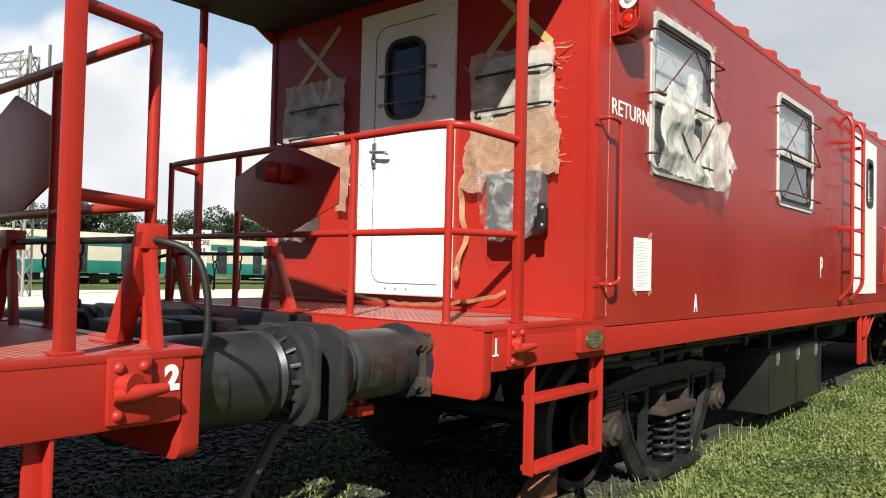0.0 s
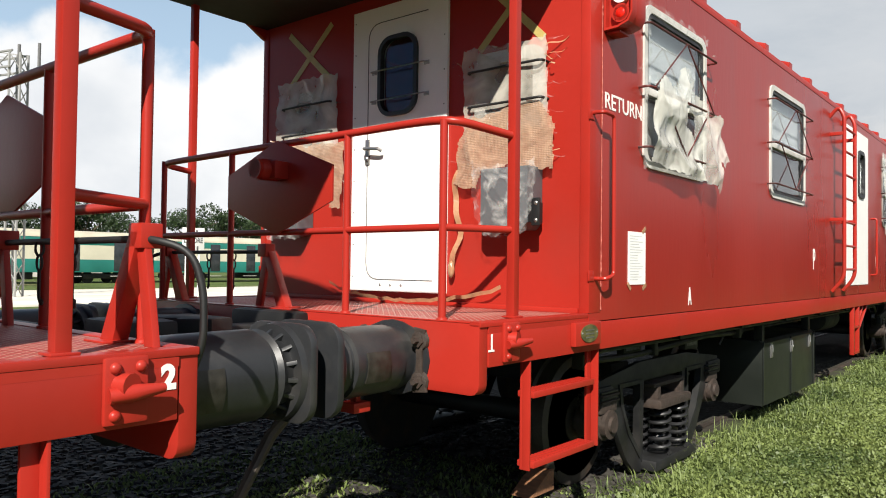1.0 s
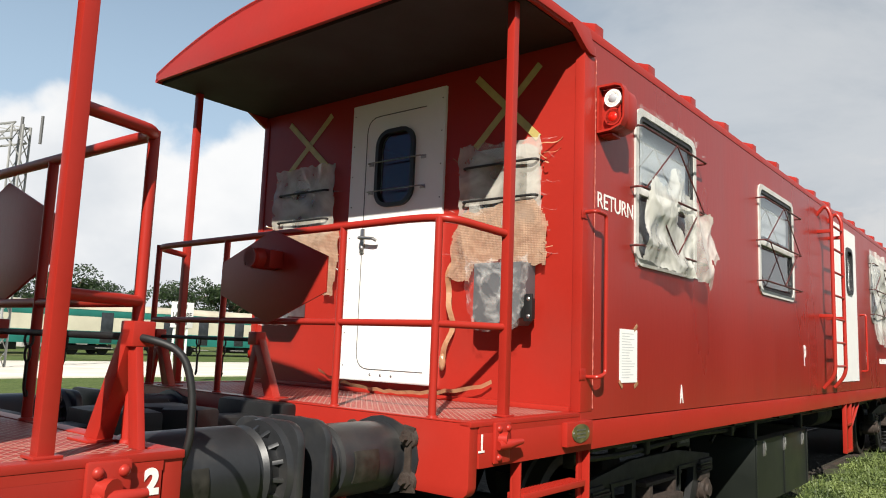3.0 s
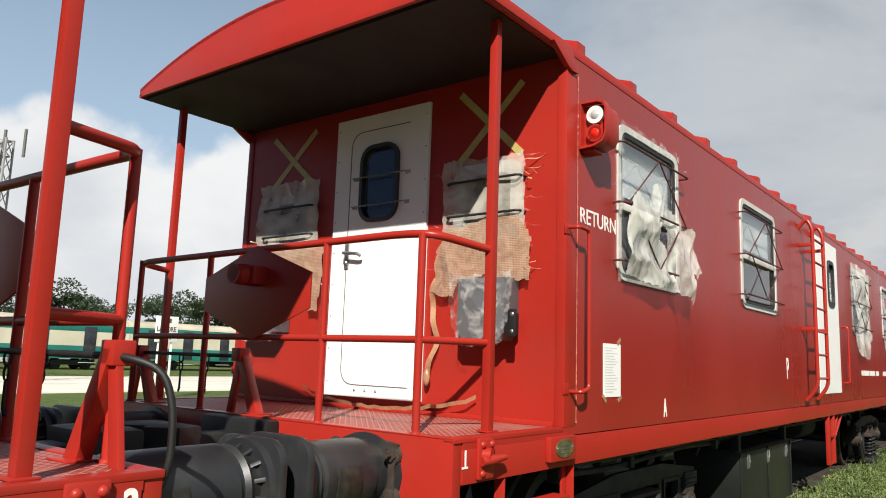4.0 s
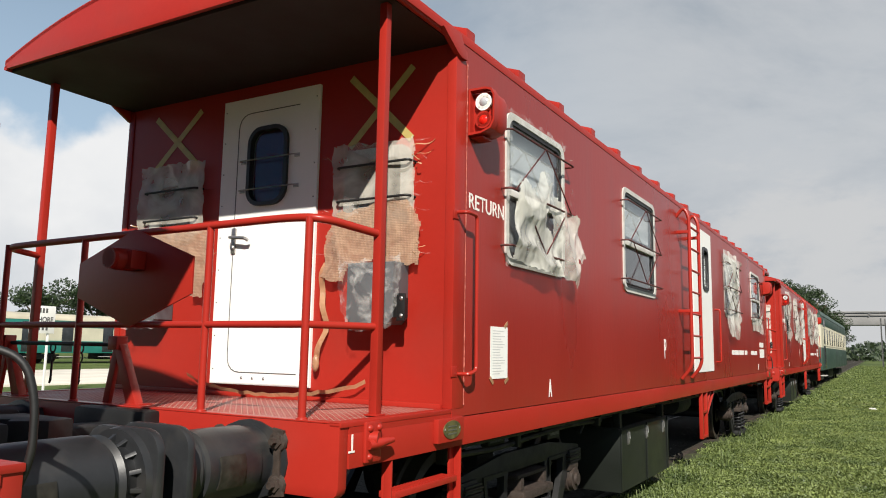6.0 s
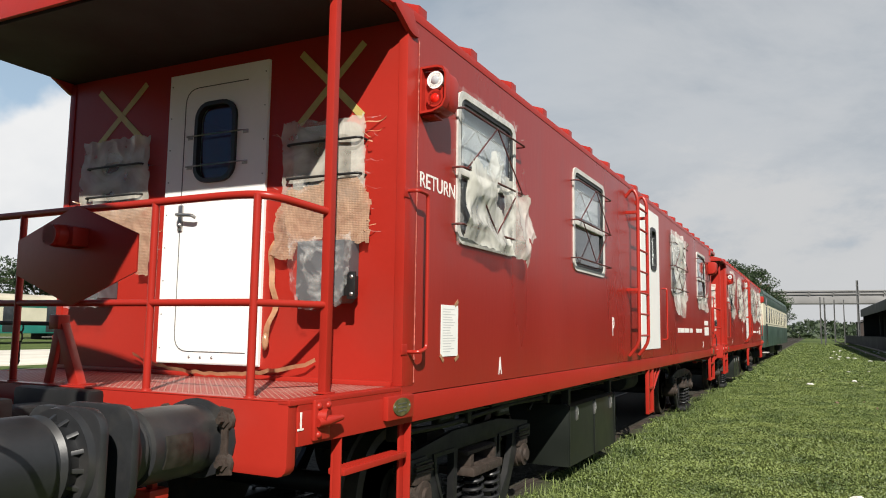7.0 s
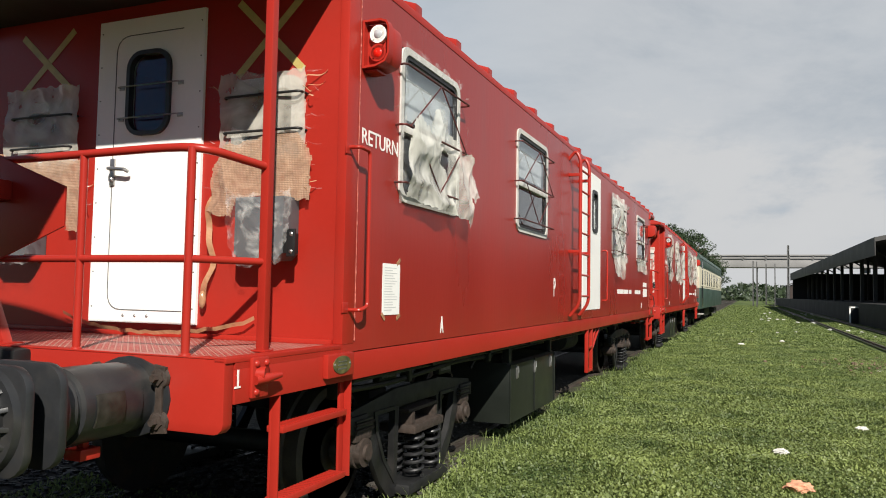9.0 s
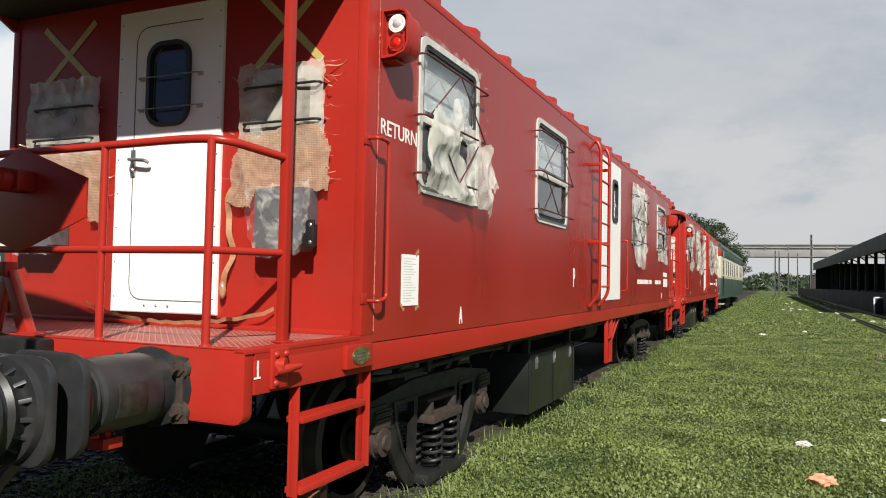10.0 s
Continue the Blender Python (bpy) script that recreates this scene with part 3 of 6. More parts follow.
def end_door(e):
    x0, x1, z0, z1 = END_DOOR
    wx0, wx1, wz0, wz1 = -0.145, 0.205, 2.55, 3.10
    bm = bmesh.new()
    wall_with_openings(bm, "y", -0.022, 0.03, x0, x1, z0, z1, [(wx0, wx1, wz0, wz1)])
    ring(bm, round_rect(wx0 - 0.002, wx1 + 0.002, wz0 - 0.002, wz1 + 0.002, 0.001), round_rect(wx0 + 0.001, wx1 - 0.001, wz0 + 0.001, wz1 - 0.001, 0.12), "y", -0.0215, 0.029)
    door = epart("door", bm, WHITE, van, e, "white painted steel end door with rounded leaf")
    bm = bmesh.new()
    tube(bm, [(0.30, -0.0225, 3.225), (-0.262, -0.0225, 3.225), (-0.262, -0.0225, 1.402), (0.36, -0.0225, 1.402)], 0.0035, 6, 0.12)
    epart("leaf_joint", bm, GREY_LINE, door, e, "thin dark joint round the door leaf")
    bm = bmesh.new()
    ring(bm, round_rect(wx0 - 0.006, wx1 + 0.012, wz0 - 0.008, wz1 + 0.008, 0.12), round_rect(wx0 + 0.022, wx1 - 0.018, wz0 + 0.02, wz1 - 0.02, 0.095), "y", -0.045, 0.0)
    epart("window_gasket", bm, RUBBER, door, e, "black rubber gasket")
    bm = bmesh.new()
    prism(bm, round_rect(wx0 + 0.005, wx1 - 0.005, wz0 + 0.005, wz1 - 0.005, 0.1), "y", -0.015, -0.009)
    epart("pane", bm, GLASS, door, e).visible_shadow = False
    for z in (2.66, 2.87):
        bm = bmesh.new()
        tube(bm, [(-0.21, -0.02, z), (-0.21, -0.06, z), (0.30, -0.06, z), (0.30, -0.02, z)], 0.005, 8, 0.02)
        box(bm, -0.225, -0.18, -0.028, -0.02, z - 0.014, z + 0.014, 0.003)
        box(bm, 0.27, 0.315, -0.028, -0.02, z - 0.014, z + 0.014, 0.003)
        epart("guard_bar", bm, STEEL, door, e)
    bm = bmesh.new()
    box(bm, -0.275, -0.235, -0.036, -0.02, 2.22, 2.40, 0.006)
    tube(bm, [(-0.255, -0.03, 2.33), (-0.255, -0.075, 2.33), (-0.10, -0.08, 2.315), (-0.085, -0.06, 2.30)], 0.012, 8, 0.02)
    lathe(bm, (-0.255, -0.02, 2.26), (-0.255, -0.05, 2.26), [(0, 0.02), (0.8, 0.018), (1, 0.012)], 12)
    epart("door_handle", bm, STEEL, door, e, "chromed lever handle")
    for x in (-0.12, -0.02, 0.08):
        bm = bmesh.new()
        lathe(bm, (x, -0.022, 1.365), (x, -0.028, 1.365), [(0, 0.011), (1, 0.006)], 8)
        epart("rivet", bm, STEEL, door, e)
    for i in range(9):
        for x in (x0 + 0.025, x1 - 0.025):
            bm = bmesh.new()
            lathe(bm, (x, -0.022, z0 + 0.1 + i * 0.23), (x, -0.027, z0 + 0.1 + i * 0.23), [(0, 0.005), (1, 0.003)], 7)
            epart("rivet", bm, GREY_LINE, door, e)


def hexagon(cx, cz, a, hz, flat):
    return [(cx - a, cz - flat), (cx, cz - hz), (cx + a, cz - flat), (cx + a, cz + flat), (cx, cz + hz), (cx - a, cz + flat)]


def platform_end(e):
    num = "12"[e]
    # headstock with rounded lower corners
    r = 0.05
    low = [(-1.5, 1.235), (-1.5, 0.9 + r)] + [(-1.5 + r - r * math.cos(radians(a)), 0.9 + r - r * math.sin(radians(a))) for a in (30, 60, 90)] + \
          [(1.5 - r + r * math.sin(radians(a)), 0.9 + r - r * math.cos(radians(a))) for a in (0, 30, 60, 90)] + [(1.5, 1.235)]
    bm = bmesh.new()
    prism(bm, low, "y", -1.02, -0.955, 0.006)
    epart("headstock", bm, RED, van, e)
    bm = bmesh.new()
    box(bm, -1.5, 1.5, -0.952, -0.003, 1.212, FLOOR, 0.004)
    epart("platform_floor", bm, TREAD, van, e, "worn red tread plate, dusty where walked on")
    bm = bmesh.new()
    box(bm, -1.5, 1.5, -1.02, -0.955, 1.2355, FLOOR + 0.003, 0.003)
    box(bm, 1.44, W + 0.002, -1.02, 0.13, 1.219, FLOOR + 0.004, 0.004)
    box(bm, -W - 0.002, -1.44, -1.02, 0.13, 1.219, FLOOR + 0.004, 0.004)
    epart("floor_edge", bm, RED, van, e)
    bm = bmesh.new()
    box(bm, -1.45, 1.45, -0.03, -0.002, FLOOR, FLOOR + 0.03, 0.004)
    epart("floor_angle", bm, RED, van, e)
    # roof posts
    for s in (1, -1):
        bm = bmesh.new()
        py = -0.62 if s > 0 else (-0.70, -0.635)[e]
        px = s * 1.41 if s > 0 else -1.43
        box(bm, px - 0.0235, px + 0.0235, py - 0.0235, py + 0.0235, FLOOR, 3.46, 0.005)
        box(bm, px - 0.04, px + 0.04, py - 0.04, py + 0.04, FLOOR + 0.004, FLOOR + 0.012, 0.002)
        epart("roof_post", bm, RED, van, e)
    # guard rail
    ry, rz = (-0.99, -0.972)[e], (2.22, 2.27)[e]
    pl = (-0.70, -0.635)[e]
    far_x = (-1.31, -1.25)[e]
    rail = bmesh.new()
    tube(rail, [(1.41, -0.62, rz - 0.05), (1.31, ry, rz - 0.01), (1.08, ry, rz), (-1.1, ry, rz - 0.015), (far_x - 0.04, ry, rz - 0.02), (-1.43, pl, rz - 0.04)], 0.021, 12, 0.17)
    rail = epart("guard_rail", rail, RED, van, e, "red tubular platform railing")
    bm = bmesh.new()
    tube(bm, [(1.25, ry, 1.69), (far_x, ry, 1.69)], 0.019, 12)
    epart("middle_rail", bm, RED, rail, e)
    for a, b in (((1.25, ry, 1.69), (1.41, -0.62, 1.69)), ((far_x, ry, 1.69), (-1.43, pl, 1.69))):
        bm = bmesh.new()
        tube(bm, [a, b], 0.019, 12)
        epart("middle_rail", bm, RED, rail, e)
    for x in (1.25, 0.57, -0.5, far_x):
        bm = bmesh.new()
        tube(bm, [(x, ry, FLOOR - 0.01), (x, ry, rz - 0.005)], 0.02, 12)
        lathe(bm, (x, ry, FLOOR), (x, ry, FLOOR + 0.014), [(0, 0.03), (0.7, 0.028), (1, 0.02)], 12)
        epart("stanchion", bm, RED, rail, e)
    # warning board with tail lamp on the railing
    bm = bmesh.new()
    prism(bm, hexagon(0.006, 1.951, 0.487, 0.278, 0.10), "y", ry - 0.04, ry - 0.028, 0.002)
    board = epart("tail_board", bm, RED, van, e, "hexagonal red tail board on the railing")
    bm = bmesh.new()
    lathe(bm, (0.03, ry - 0.03, 2.045), (0.03, ry - 0.19, 2.045), [(0, 0.05), (0.1, 0.062), (0.9, 0.062), (1, 0.058)], 24)
    box(bm, -0.02, 0.12, ry - 0.14, ry - 0.04, 1.99, 2.095, 0.01)
    epart("lamp_box", bm, RED, board, e)
    bm = bmesh.new()
    lathe(bm, (0.03, ry - 0.18, 2.045), (0.03, ry - 0.215, 2.045), [(0, 0.056), (1, 0.058), (1, 0.048), (0.3, 0.045)], 24)
    epart("lamp_hood", bm, RED, board, e)
    bm = bmesh.new()
    lathe(bm, (0.03, ry - 0.185, 2.045), (0.03, ry - 0.205, 2.045), [(0, 0.044), (0.5, 0.036), (1, 0.008)], 20)
    epart("lamp_lens", bm, LENS_RED, board, e, "dark red round lens")
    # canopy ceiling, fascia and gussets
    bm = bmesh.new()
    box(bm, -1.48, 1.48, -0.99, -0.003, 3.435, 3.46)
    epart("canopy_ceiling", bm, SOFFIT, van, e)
    xs = np.linspace(1.5, -1.5, 25)
    bm = bmesh.new()
    prism(bm, [(-1.5, 3.45), (1.5, 3.45)] + [(x, roof_z(x) - 0.004) for x in xs], "y", -1.03, -1.0, 0.004)
    epart("roof_fascia", bm, RED, van, e, "arched red fascia at the end of the roof")
    for s in (1, -1):
        bm = bmesh.new()
        prism(bm, [(-0.20, 3.46), (-0.13, 3.49), (0.02, 3.49), (0.10, 3.35), (0.03, 3.345), (-0.02, 3.36)], "x", s * 1.495, s * 1.53, 0.003)
        epart("gusset", bm, RED, van, e)
        bm = bmesh.new()
        tube(bm, [(s * 1.49, -1.03, 3.455), (s * 1.49, -0.03, 3.455)], 0.018, 8)
        epart("drip_rail", bm, RED, van, e)
    end_door(e)
    for w in END_WINDOWS:
        end_window(*w, e)
    # junction box on the wall beneath each window
    for s in (1, -1):
        bm = bmesh.new()
        prism(bm, [(s * 0.86, 2.09), (s * 1.2, 2.09), (s * 1.2, 1.76), (s * 1.16, 1.72), (s * 0.9, 1.72), (s * 0.86, 1.76)], "y", -0.17, -0.002, 0.012)
        jb = epart("control_box", bm, GREYBOX, van, e, "grey control box wrapped in clear film")
        bm = bmesh.new()
        box(bm, s * 1.22, s * 1.275, -0.16, -0.145, 1.74, 1.90, 0.004)
        box(bm, s * 1.195, s * 1.23, -0.16, -0.05, 1.76, 1.88, 0.004)
        epart("bracket", bm, BLACK, jb, e)
        for z in (1.77, 1.87):
            bm = bmesh.new()
            lathe(bm, (s * 1.25, -0.16, z), (s * 1.25, -0.166, z), [(0, 0.013), (1, 0.007)], 10)
            epart("screw", bm, STEEL, jb, e)
    # gangway stands with their bar and chains
    for x in (-0.2, -1.32):
        bm = bmesh.new()
        box(bm, x - 0.04, x + 0.04, -0.975, -0.90, 1.545, 1.625, 0.006)
        stand = epart("gangway_stand", bm, RED, van, e)
        bm = bmesh.new()
        prism(bm, [(x + 0.13, FLOOR), (x + 0.215, FLOOR), (x + 0.03, 1.60), (x - 0.025, 1.60)], "y", -0.955, -0.90, 0.003)
        epart("leg", bm, RED, stand, e)
        bm = bmesh.new()
        prism(bm, [(x - 0.10, FLOOR), (x - 0.045, FLOOR), (x + 0.02, 1.58), (x - 0.03, 1.58)], "y", -0.94, -0.915, 0.003)
        epart("leg", bm, RED, stand, e)
        bm = bmesh.new()
        box(bm, x + 0.10, x + 0.24, -0.97, -0.86, FLOOR + 0.0005, FLOOR + 0.008, 0.002)
        epart("foot_plate", bm, RED, stand, e)
    bm = bmesh.new()
    tube(bm, [(-0.2, -0.93, 1.575), (-1.38, -0.93, 1.575), (-1.47, -1.01, 1.54), (-1.50, -1.035, 1.42), (-1.505, -1.035, 1.26), (-1.47, -1.02, 1.16)], 0.0122, 12, 0.09)
    bar = epart("lifting_bar", bm, BLACK, van, e, "bent black uncoupling lever")
    for x in (-0.55, -0.83):
        bm = bmesh.new()
        for k in range(2):
            z = 1.55 - k * 0.055
            pts = [(x + 0.014 * math.cos(a) * (1 if k else 0.3), -0.93 + 0.014 * math.cos(a) * (0.3 if k else 1), z + 0.03 * math.sin(a)) for a in np.linspace(0, 6.28, 13)]
            tube(bm, pts, 0.005, 6)
        tube(bm, [(x, -0.93, 1.47), (x, -0.93, 1.36), (x + 0.02, -0.95, 1.33), (x + 0.05, -0.96, 1.36)], 0.007, 6, 0.02)
        epart("chain", bm, BLACK, bar, e)
    # tow bracket and number on each side sill, with maker's plate and step ladder
    for s in (1, -1):
        f = s * W
        ya, yb = (-0.85, -0.722) if e == 0 else (-0.715, -0.845)
        q = 1 if yb > ya else -1
        bm = bmesh.new()
        box(bm, f, f + s * 0.022, min(ya, yb), max(ya, yb), 1.045, 1.235, 0.012)
        br = epart("tow_bracket", bm, RED, van, e)
        bm = bmesh.new()
        tube(bm, [(f + s * 0.03, ya + q * 0.01, 1.13), (f + s * 0.045, ya + q * 0.07, 1.135), (f + s * 0.045, ya + q * (0.19 if e == 0 else 0.165), 1.14)], [0.022, 0.025, 0.014], 12)
        tube(bm, [(f + s * 0.01, ya + q * 0.05, 1.155), (f + s * 0.05, ya + q * 0.065, 1.155)], 0.036, 12)
        epart("hook", bm, RED, br, e)
        for y, z in ((ya + q * 0.03, 1.205), (ya + q * 0.105, 1.205), (ya + q * 0.03, 1.072)):
            bm = bmesh.new()
            lathe(bm, (f + s * 0.02, y, z), (f + s * 0.036, y, z), [(0, 0.018), (0.5, 0.016), (0.85, 0.01), (1, 0.002)], 12)
            epart("rivet", bm, RED, br, e)
        bm = bmesh.new()
        box(bm, f, f + s * 0.035, -0.20, 0.09, 1.07, 1.20, 0.006)
        pl = epart("plate_box", bm, RED, van, e)
        bm = bmesh.new()
        prism(bm, [(-0.052 + 0.097 * math.cos(a), 1.137 + 0.05 * math.sin(a)) for a in np.linspace(0, 2 * math.pi, 24, endpoint=False)], "x", f + s * 0.035, f + s * 0.040)
        epart("maker_plate", bm, BRASS, pl, e, "oval brass maker's plate")
        for y in (-0.135, 0.03):
            bm = bmesh.new()
            lathe(bm, (f + s * 0.040, y, 1.14), (f + s * 0.044, y, 1.14), [(0, 0.008), (1, 0.004)], 8)
            epart("rivet", bm, STEEL, pl, e)
        for k in range(3):
            bm = bmesh.new()
            box(bm, f + s * 0.0395, f + s * 0.0415, -0.10, -0.005, 1.112 + k * 0.02, 1.119 + k * 0.02)
            epart("lettering", bm, STEEL, pl, e)
        for y in (-0.56, 0.11):
            bm = bmesh.new()
            box(bm, s * 1.44, s * 1.455, y - 0.03, y + 0.03, 0.475, 1.06, 0.003)
            box(bm, s * 1.455, s * 1.50, y - 0.03, y - 0.018, 0.475, 1.06, 0.003) if y < 0 else box(bm, s * 1.455, s * 1.50, y + 0.018, y + 0.03, 0.475, 1.06, 0.003)
            st = epart("step_side", bm, RED, van, e)
        for z in (0.85, 0.495):
            bm = bmesh.new()
            box(bm, s * 1.40, s * 1.50, -0.55, 0.09, z - 0.016, z + 0.016, 0.004)
            for k in range(20):
                box(bm, s * 1.41, s * 1.49, -0.52 + k * 0.03, -0.507 + k * 0.03, z + 0.015, z + 0.021)
            epart("step_tread", bm, RED, van, e)
    def side_mat(s, y, z):
        return end_matrix(e) @ Matrix.Translation((s * (W + 0.002), y, z)) @ Matrix.Rotation(radians(90 * s), 4, "Z") @ Matrix.Rotation(radians(90), 4, "X")
    writing("number", num, 0.115, side_mat(1, -0.955, 1.105), LETTER, van, "white stencilled numeral", 0.8, 0.002)
    if e == 0:
        bm = bmesh.new()
        box(bm, W + 0.0005, W + 0.003, -0.957, -0.912, 1.1025, 1.1115)
        part("number", bm, LETTER, van, "white stencilled numeral foot")
    writing("number", num, 0.098, side_mat(-1, -0.894, 1.128), LETTER, van, "white stencilled numeral", 0.95, 0.005)
    # buffers
    reach = 1.595 if e == 0 else 1.785
    big = 1.0 if e == 0 else 1.13
    for s in (1, -1):
        x, z = s * 0.955, 1.04
        bm = bmesh.new()
        prism(bm, [(x + 0.25 * math.cos(a) * (1 if abs(math.cos(a)) > 0.5 else 0.9), z + 0.19 * math.sin(a)) for a in np.linspace(0, 2 * math.pi, 20, endpoint=False)], "y", -1.03, -1.0, 0.006)
        buf = epart("buffer", bm, BUFFER, van, e, "dark grey side buffer with greasy bolts")
        bm = bmesh.new()
        lathe(bm, (x, -1.02, z), (x, -reach + 0.15, z), [(0, 0.165 * big), (0.05, 0.16 * big), (0.17, 0.158 * big), (0.19, 0.166 * big), (0.6, 0.168 * big), (0.93, 0.168 * big), (0.95, 0.15 * big), (1.0, 0.148 * big)], 32)
        epart("buffer_casing", bm, BUFFER, buf, e)
        bm = bmesh.new()
        lathe(bm, (x, -reach + 0.16, z), (x, -reach + 0.035, z), [(0, 0.148 * big), (0.15, 0.165 * big), (0.4, 0.16), (0.7, 0.155), (0.72, 0.205), (1, 0.212)], 32)
        prism(bm, round_rect(x - 0.225, x + 0.225, z - 0.21, z + 0.21, 0.1), "y", -reach, -reach + 0.04, 0.01)
        epart("buffer_head", bm, BUFFER, buf, e)
        for a in range(0, 360, 24):
            bm = bmesh.new()
            ca, sa = math.cos(radians(a)), math.sin(radians(a))
            prism(bm, [(-reach + 0.035, 0.15), (-reach + 0.12, 0.15), (-reach + 0.035, 0.208)], "x", -0.009, 0.009, 0.003)
            bm.transform(Matrix.Translation((x, 0, z)) @ Matrix.Rotation(radians(a), 4, "Y"))
            epart("buffer_rib", bm, BUFFER, buf, e)
        for dxx, dzz in ((0.195, 0.10), (0.195, -0.10), (-0.195, 0.10), (-0.195, -0.10)):
            bm = bmesh.new()
            lathe(bm, (x + dxx, -1.03, z + dzz), (x + dxx, -1.085, z + dzz), [(0, 0.04), (0.5, 0.036), (0.55, 0.02), (1, 0.018)], 6)
            lathe(bm, (x + dxx, -1.028, z + dzz), (x + dxx, -1.05, z + dzz), [(0, 0.055), (0.6, 0.05), (1, 0.03)], 10)
            epart("bolt", bm, RUST, buf, e)
        bm = bmesh.new()
        prism(bm, [(x + 0.165, z + 0.16), (x + 0.235, z + 0.15), (x + 0.215, z + 0.04), (x + 0.215, z - 0.04), (x + 0.245, z - 0.15), (x + 0.16, z - 0.16), (x + 0.18, z)], "y", -1.045, -1.028, 0.004)
        epart("grease", bm, RUST, buf, e)
        bm = bmesh.new()
        prism(bm, [(0.158 * math.cos(a), 0.1585 * math.sin(a)) for a in np.linspace(-0.5, 0.35, 8)] + [(0.175 * big * math.cos(a), 0.175 * big * math.sin(a)) for a in np.linspace(0.35, -0.5, 8)], "y", -1.36, -1.21, 0.0015)
        bm.transform(Matrix.Translation((x, 0, z)) @ (Matrix.Identity(4) if s > 0 else Matrix.Rotation(math.pi, 4, "Z") @ Matrix.Translation((0, 2.57, 0))))
        epart("data_plate", bm, PLATE, buf, e, "dull stamped data plate")
        bm = bmesh.new()
        box(bm, x - 0.05, x + 0.05, -1.33, -1.22, 0.80, 0.85, 0.008)
        box(bm, x - 0.02, x + 0.02, -1.29, -1.26, 0.84, 0.90, 0.004)
        epart("stop_block", bm, RED, van, e)
    # centre coupler
    bm = bmesh.new()
    box(bm, -0.11, 0.11, -1.45, -0.9, 0.98, 1.16, 0.03)
    prism(bm, [(-0.2, -1.45), (0.2, -1.45), (0.24, -1.6), (0.1, -1.72), (0.02, -1.66), (-0.06, -1.74), (-0.24, -1.7)], "z", 0.92, 1.22, 0.02)
    box(bm, -0.3, 0.3, -1.12, -1.0, 0.92, 1.235, 0.03)
    epart("coupler", bm, BLACK, van, e, "black centre coupler head")
    bm = bmesh.new()
    tube(bm, [(0.25, -0.98, 0.98), (0.27, -1.2, 0.95), (0.28, -1.42, 0.9), (0.28, -1.62, 0.88), (0.24, -1.72, 0.95)], 0.022, 10, 0.2)
    epart("brake_hose", bm, RUBBER, van, e)
    # corner angle on the body with weld beads
    for s in (1, -1):
        bm = bmesh.new()
        box(bm, s * 1.45, s * 1.5125, -0.008, 0.13, FLOOR + 0.004, 3.42, 0.003)
        ca = epart("corner_angle", bm, RED, van, e)
        bm = bmesh.new()
        bead = [(s * 1.513, 0.132, FLOOR + 0.02 + i * 0.014) for i in range(150)]
        tube(bm, bead, [0.0012 + 0.005 * random.random() ** 2 for _ in bead], 6)
        epart("weld_bead", bm, WELD, ca, e)
        bm = bmesh.new()
        tube(bm, [(s * 1.51, 0.02, 2.385), (s * 1.585, 0.02, 2.385), (s * 1.585, 0.145, 2.38), (s * 1.585, 0.15, 1.46), (s * 1.585, 0.06, 1.44), (s * 1.51, 0.06, 1.44)], 0.012, 10, 0.03)
        for z in (2.375, 1.455):
            box(bm, s * 1.51, s * 1.518, -0.02, 0.04, z - 0.03, z + 0.03, 0.002)
        epart("corner_handrail", bm, RED, van, e)
        # twin marker lamp
        bm = bmesh.new()
        prism(bm, [(s * 1.512, 2.90), (s * 1.60, 2.905), (s * 1.655, 2.925), (s * 1.68, 2.97), (s * 1.68, 3.12), (s * 1.665, 3.155), (s * 1.63, 3.17), (s * 1.512, 3.17)], "y", 0.20, 0.36, 0.014)
        ring(bm, [(s * a, b) for a, b in ((1.512, 2.89), (1.60, 2.895), (1.665, 2.92), (1.69, 2.97), (1.69, 3.13), (1.67, 3.17), (1.63, 3.185), (1.512, 3.185))], [(s * a, b) for a, b in ((1.524, 2.905), (1.60, 2.908), (1.655, 2.93), (1.678, 2.972), (1.678, 3.125), (1.663, 3.158), (1.628, 3.172), (1.524, 3.172))], "y", 0.15, 0.21)
        lampbox = epart("marker_lamp", bm, RED, van, e, "red twin marker lamp housing")
        bm = bmesh.new()
        box(bm, s * 1.512, s * 1.60, 0.18, 0.30, 2.875, 2.888, 0.003)
        epart("bracket", bm, RED, lampbox, e)
        for z, mt, lb in ((3.098, LENS_CLEAR, "clear white lens"), (2.984, LENS_RED, "bright red lens")):
            bm = bmesh.new()
            lathe(bm, (s * 1.605, 0.205, z), (s * 1.605, 0.17, z), [(0, 0.053), (1, 0.055), (1, 0.045), (0.3, 0.043)], 24)
            epart("lamp_rim", bm, WHITE if z > 3 else RED, lampbox, e)
            bm = bmesh.new()
            lathe(bm, (s * 1.605, 0.20, z), (s * 1.605, 0.16, z), [(0, 0.044), (0.4, 0.041), (0.8, 0.027), (1, 0.004)], 20)
            epart("lamp_lens", bm, mt, lampbox, e, lb)


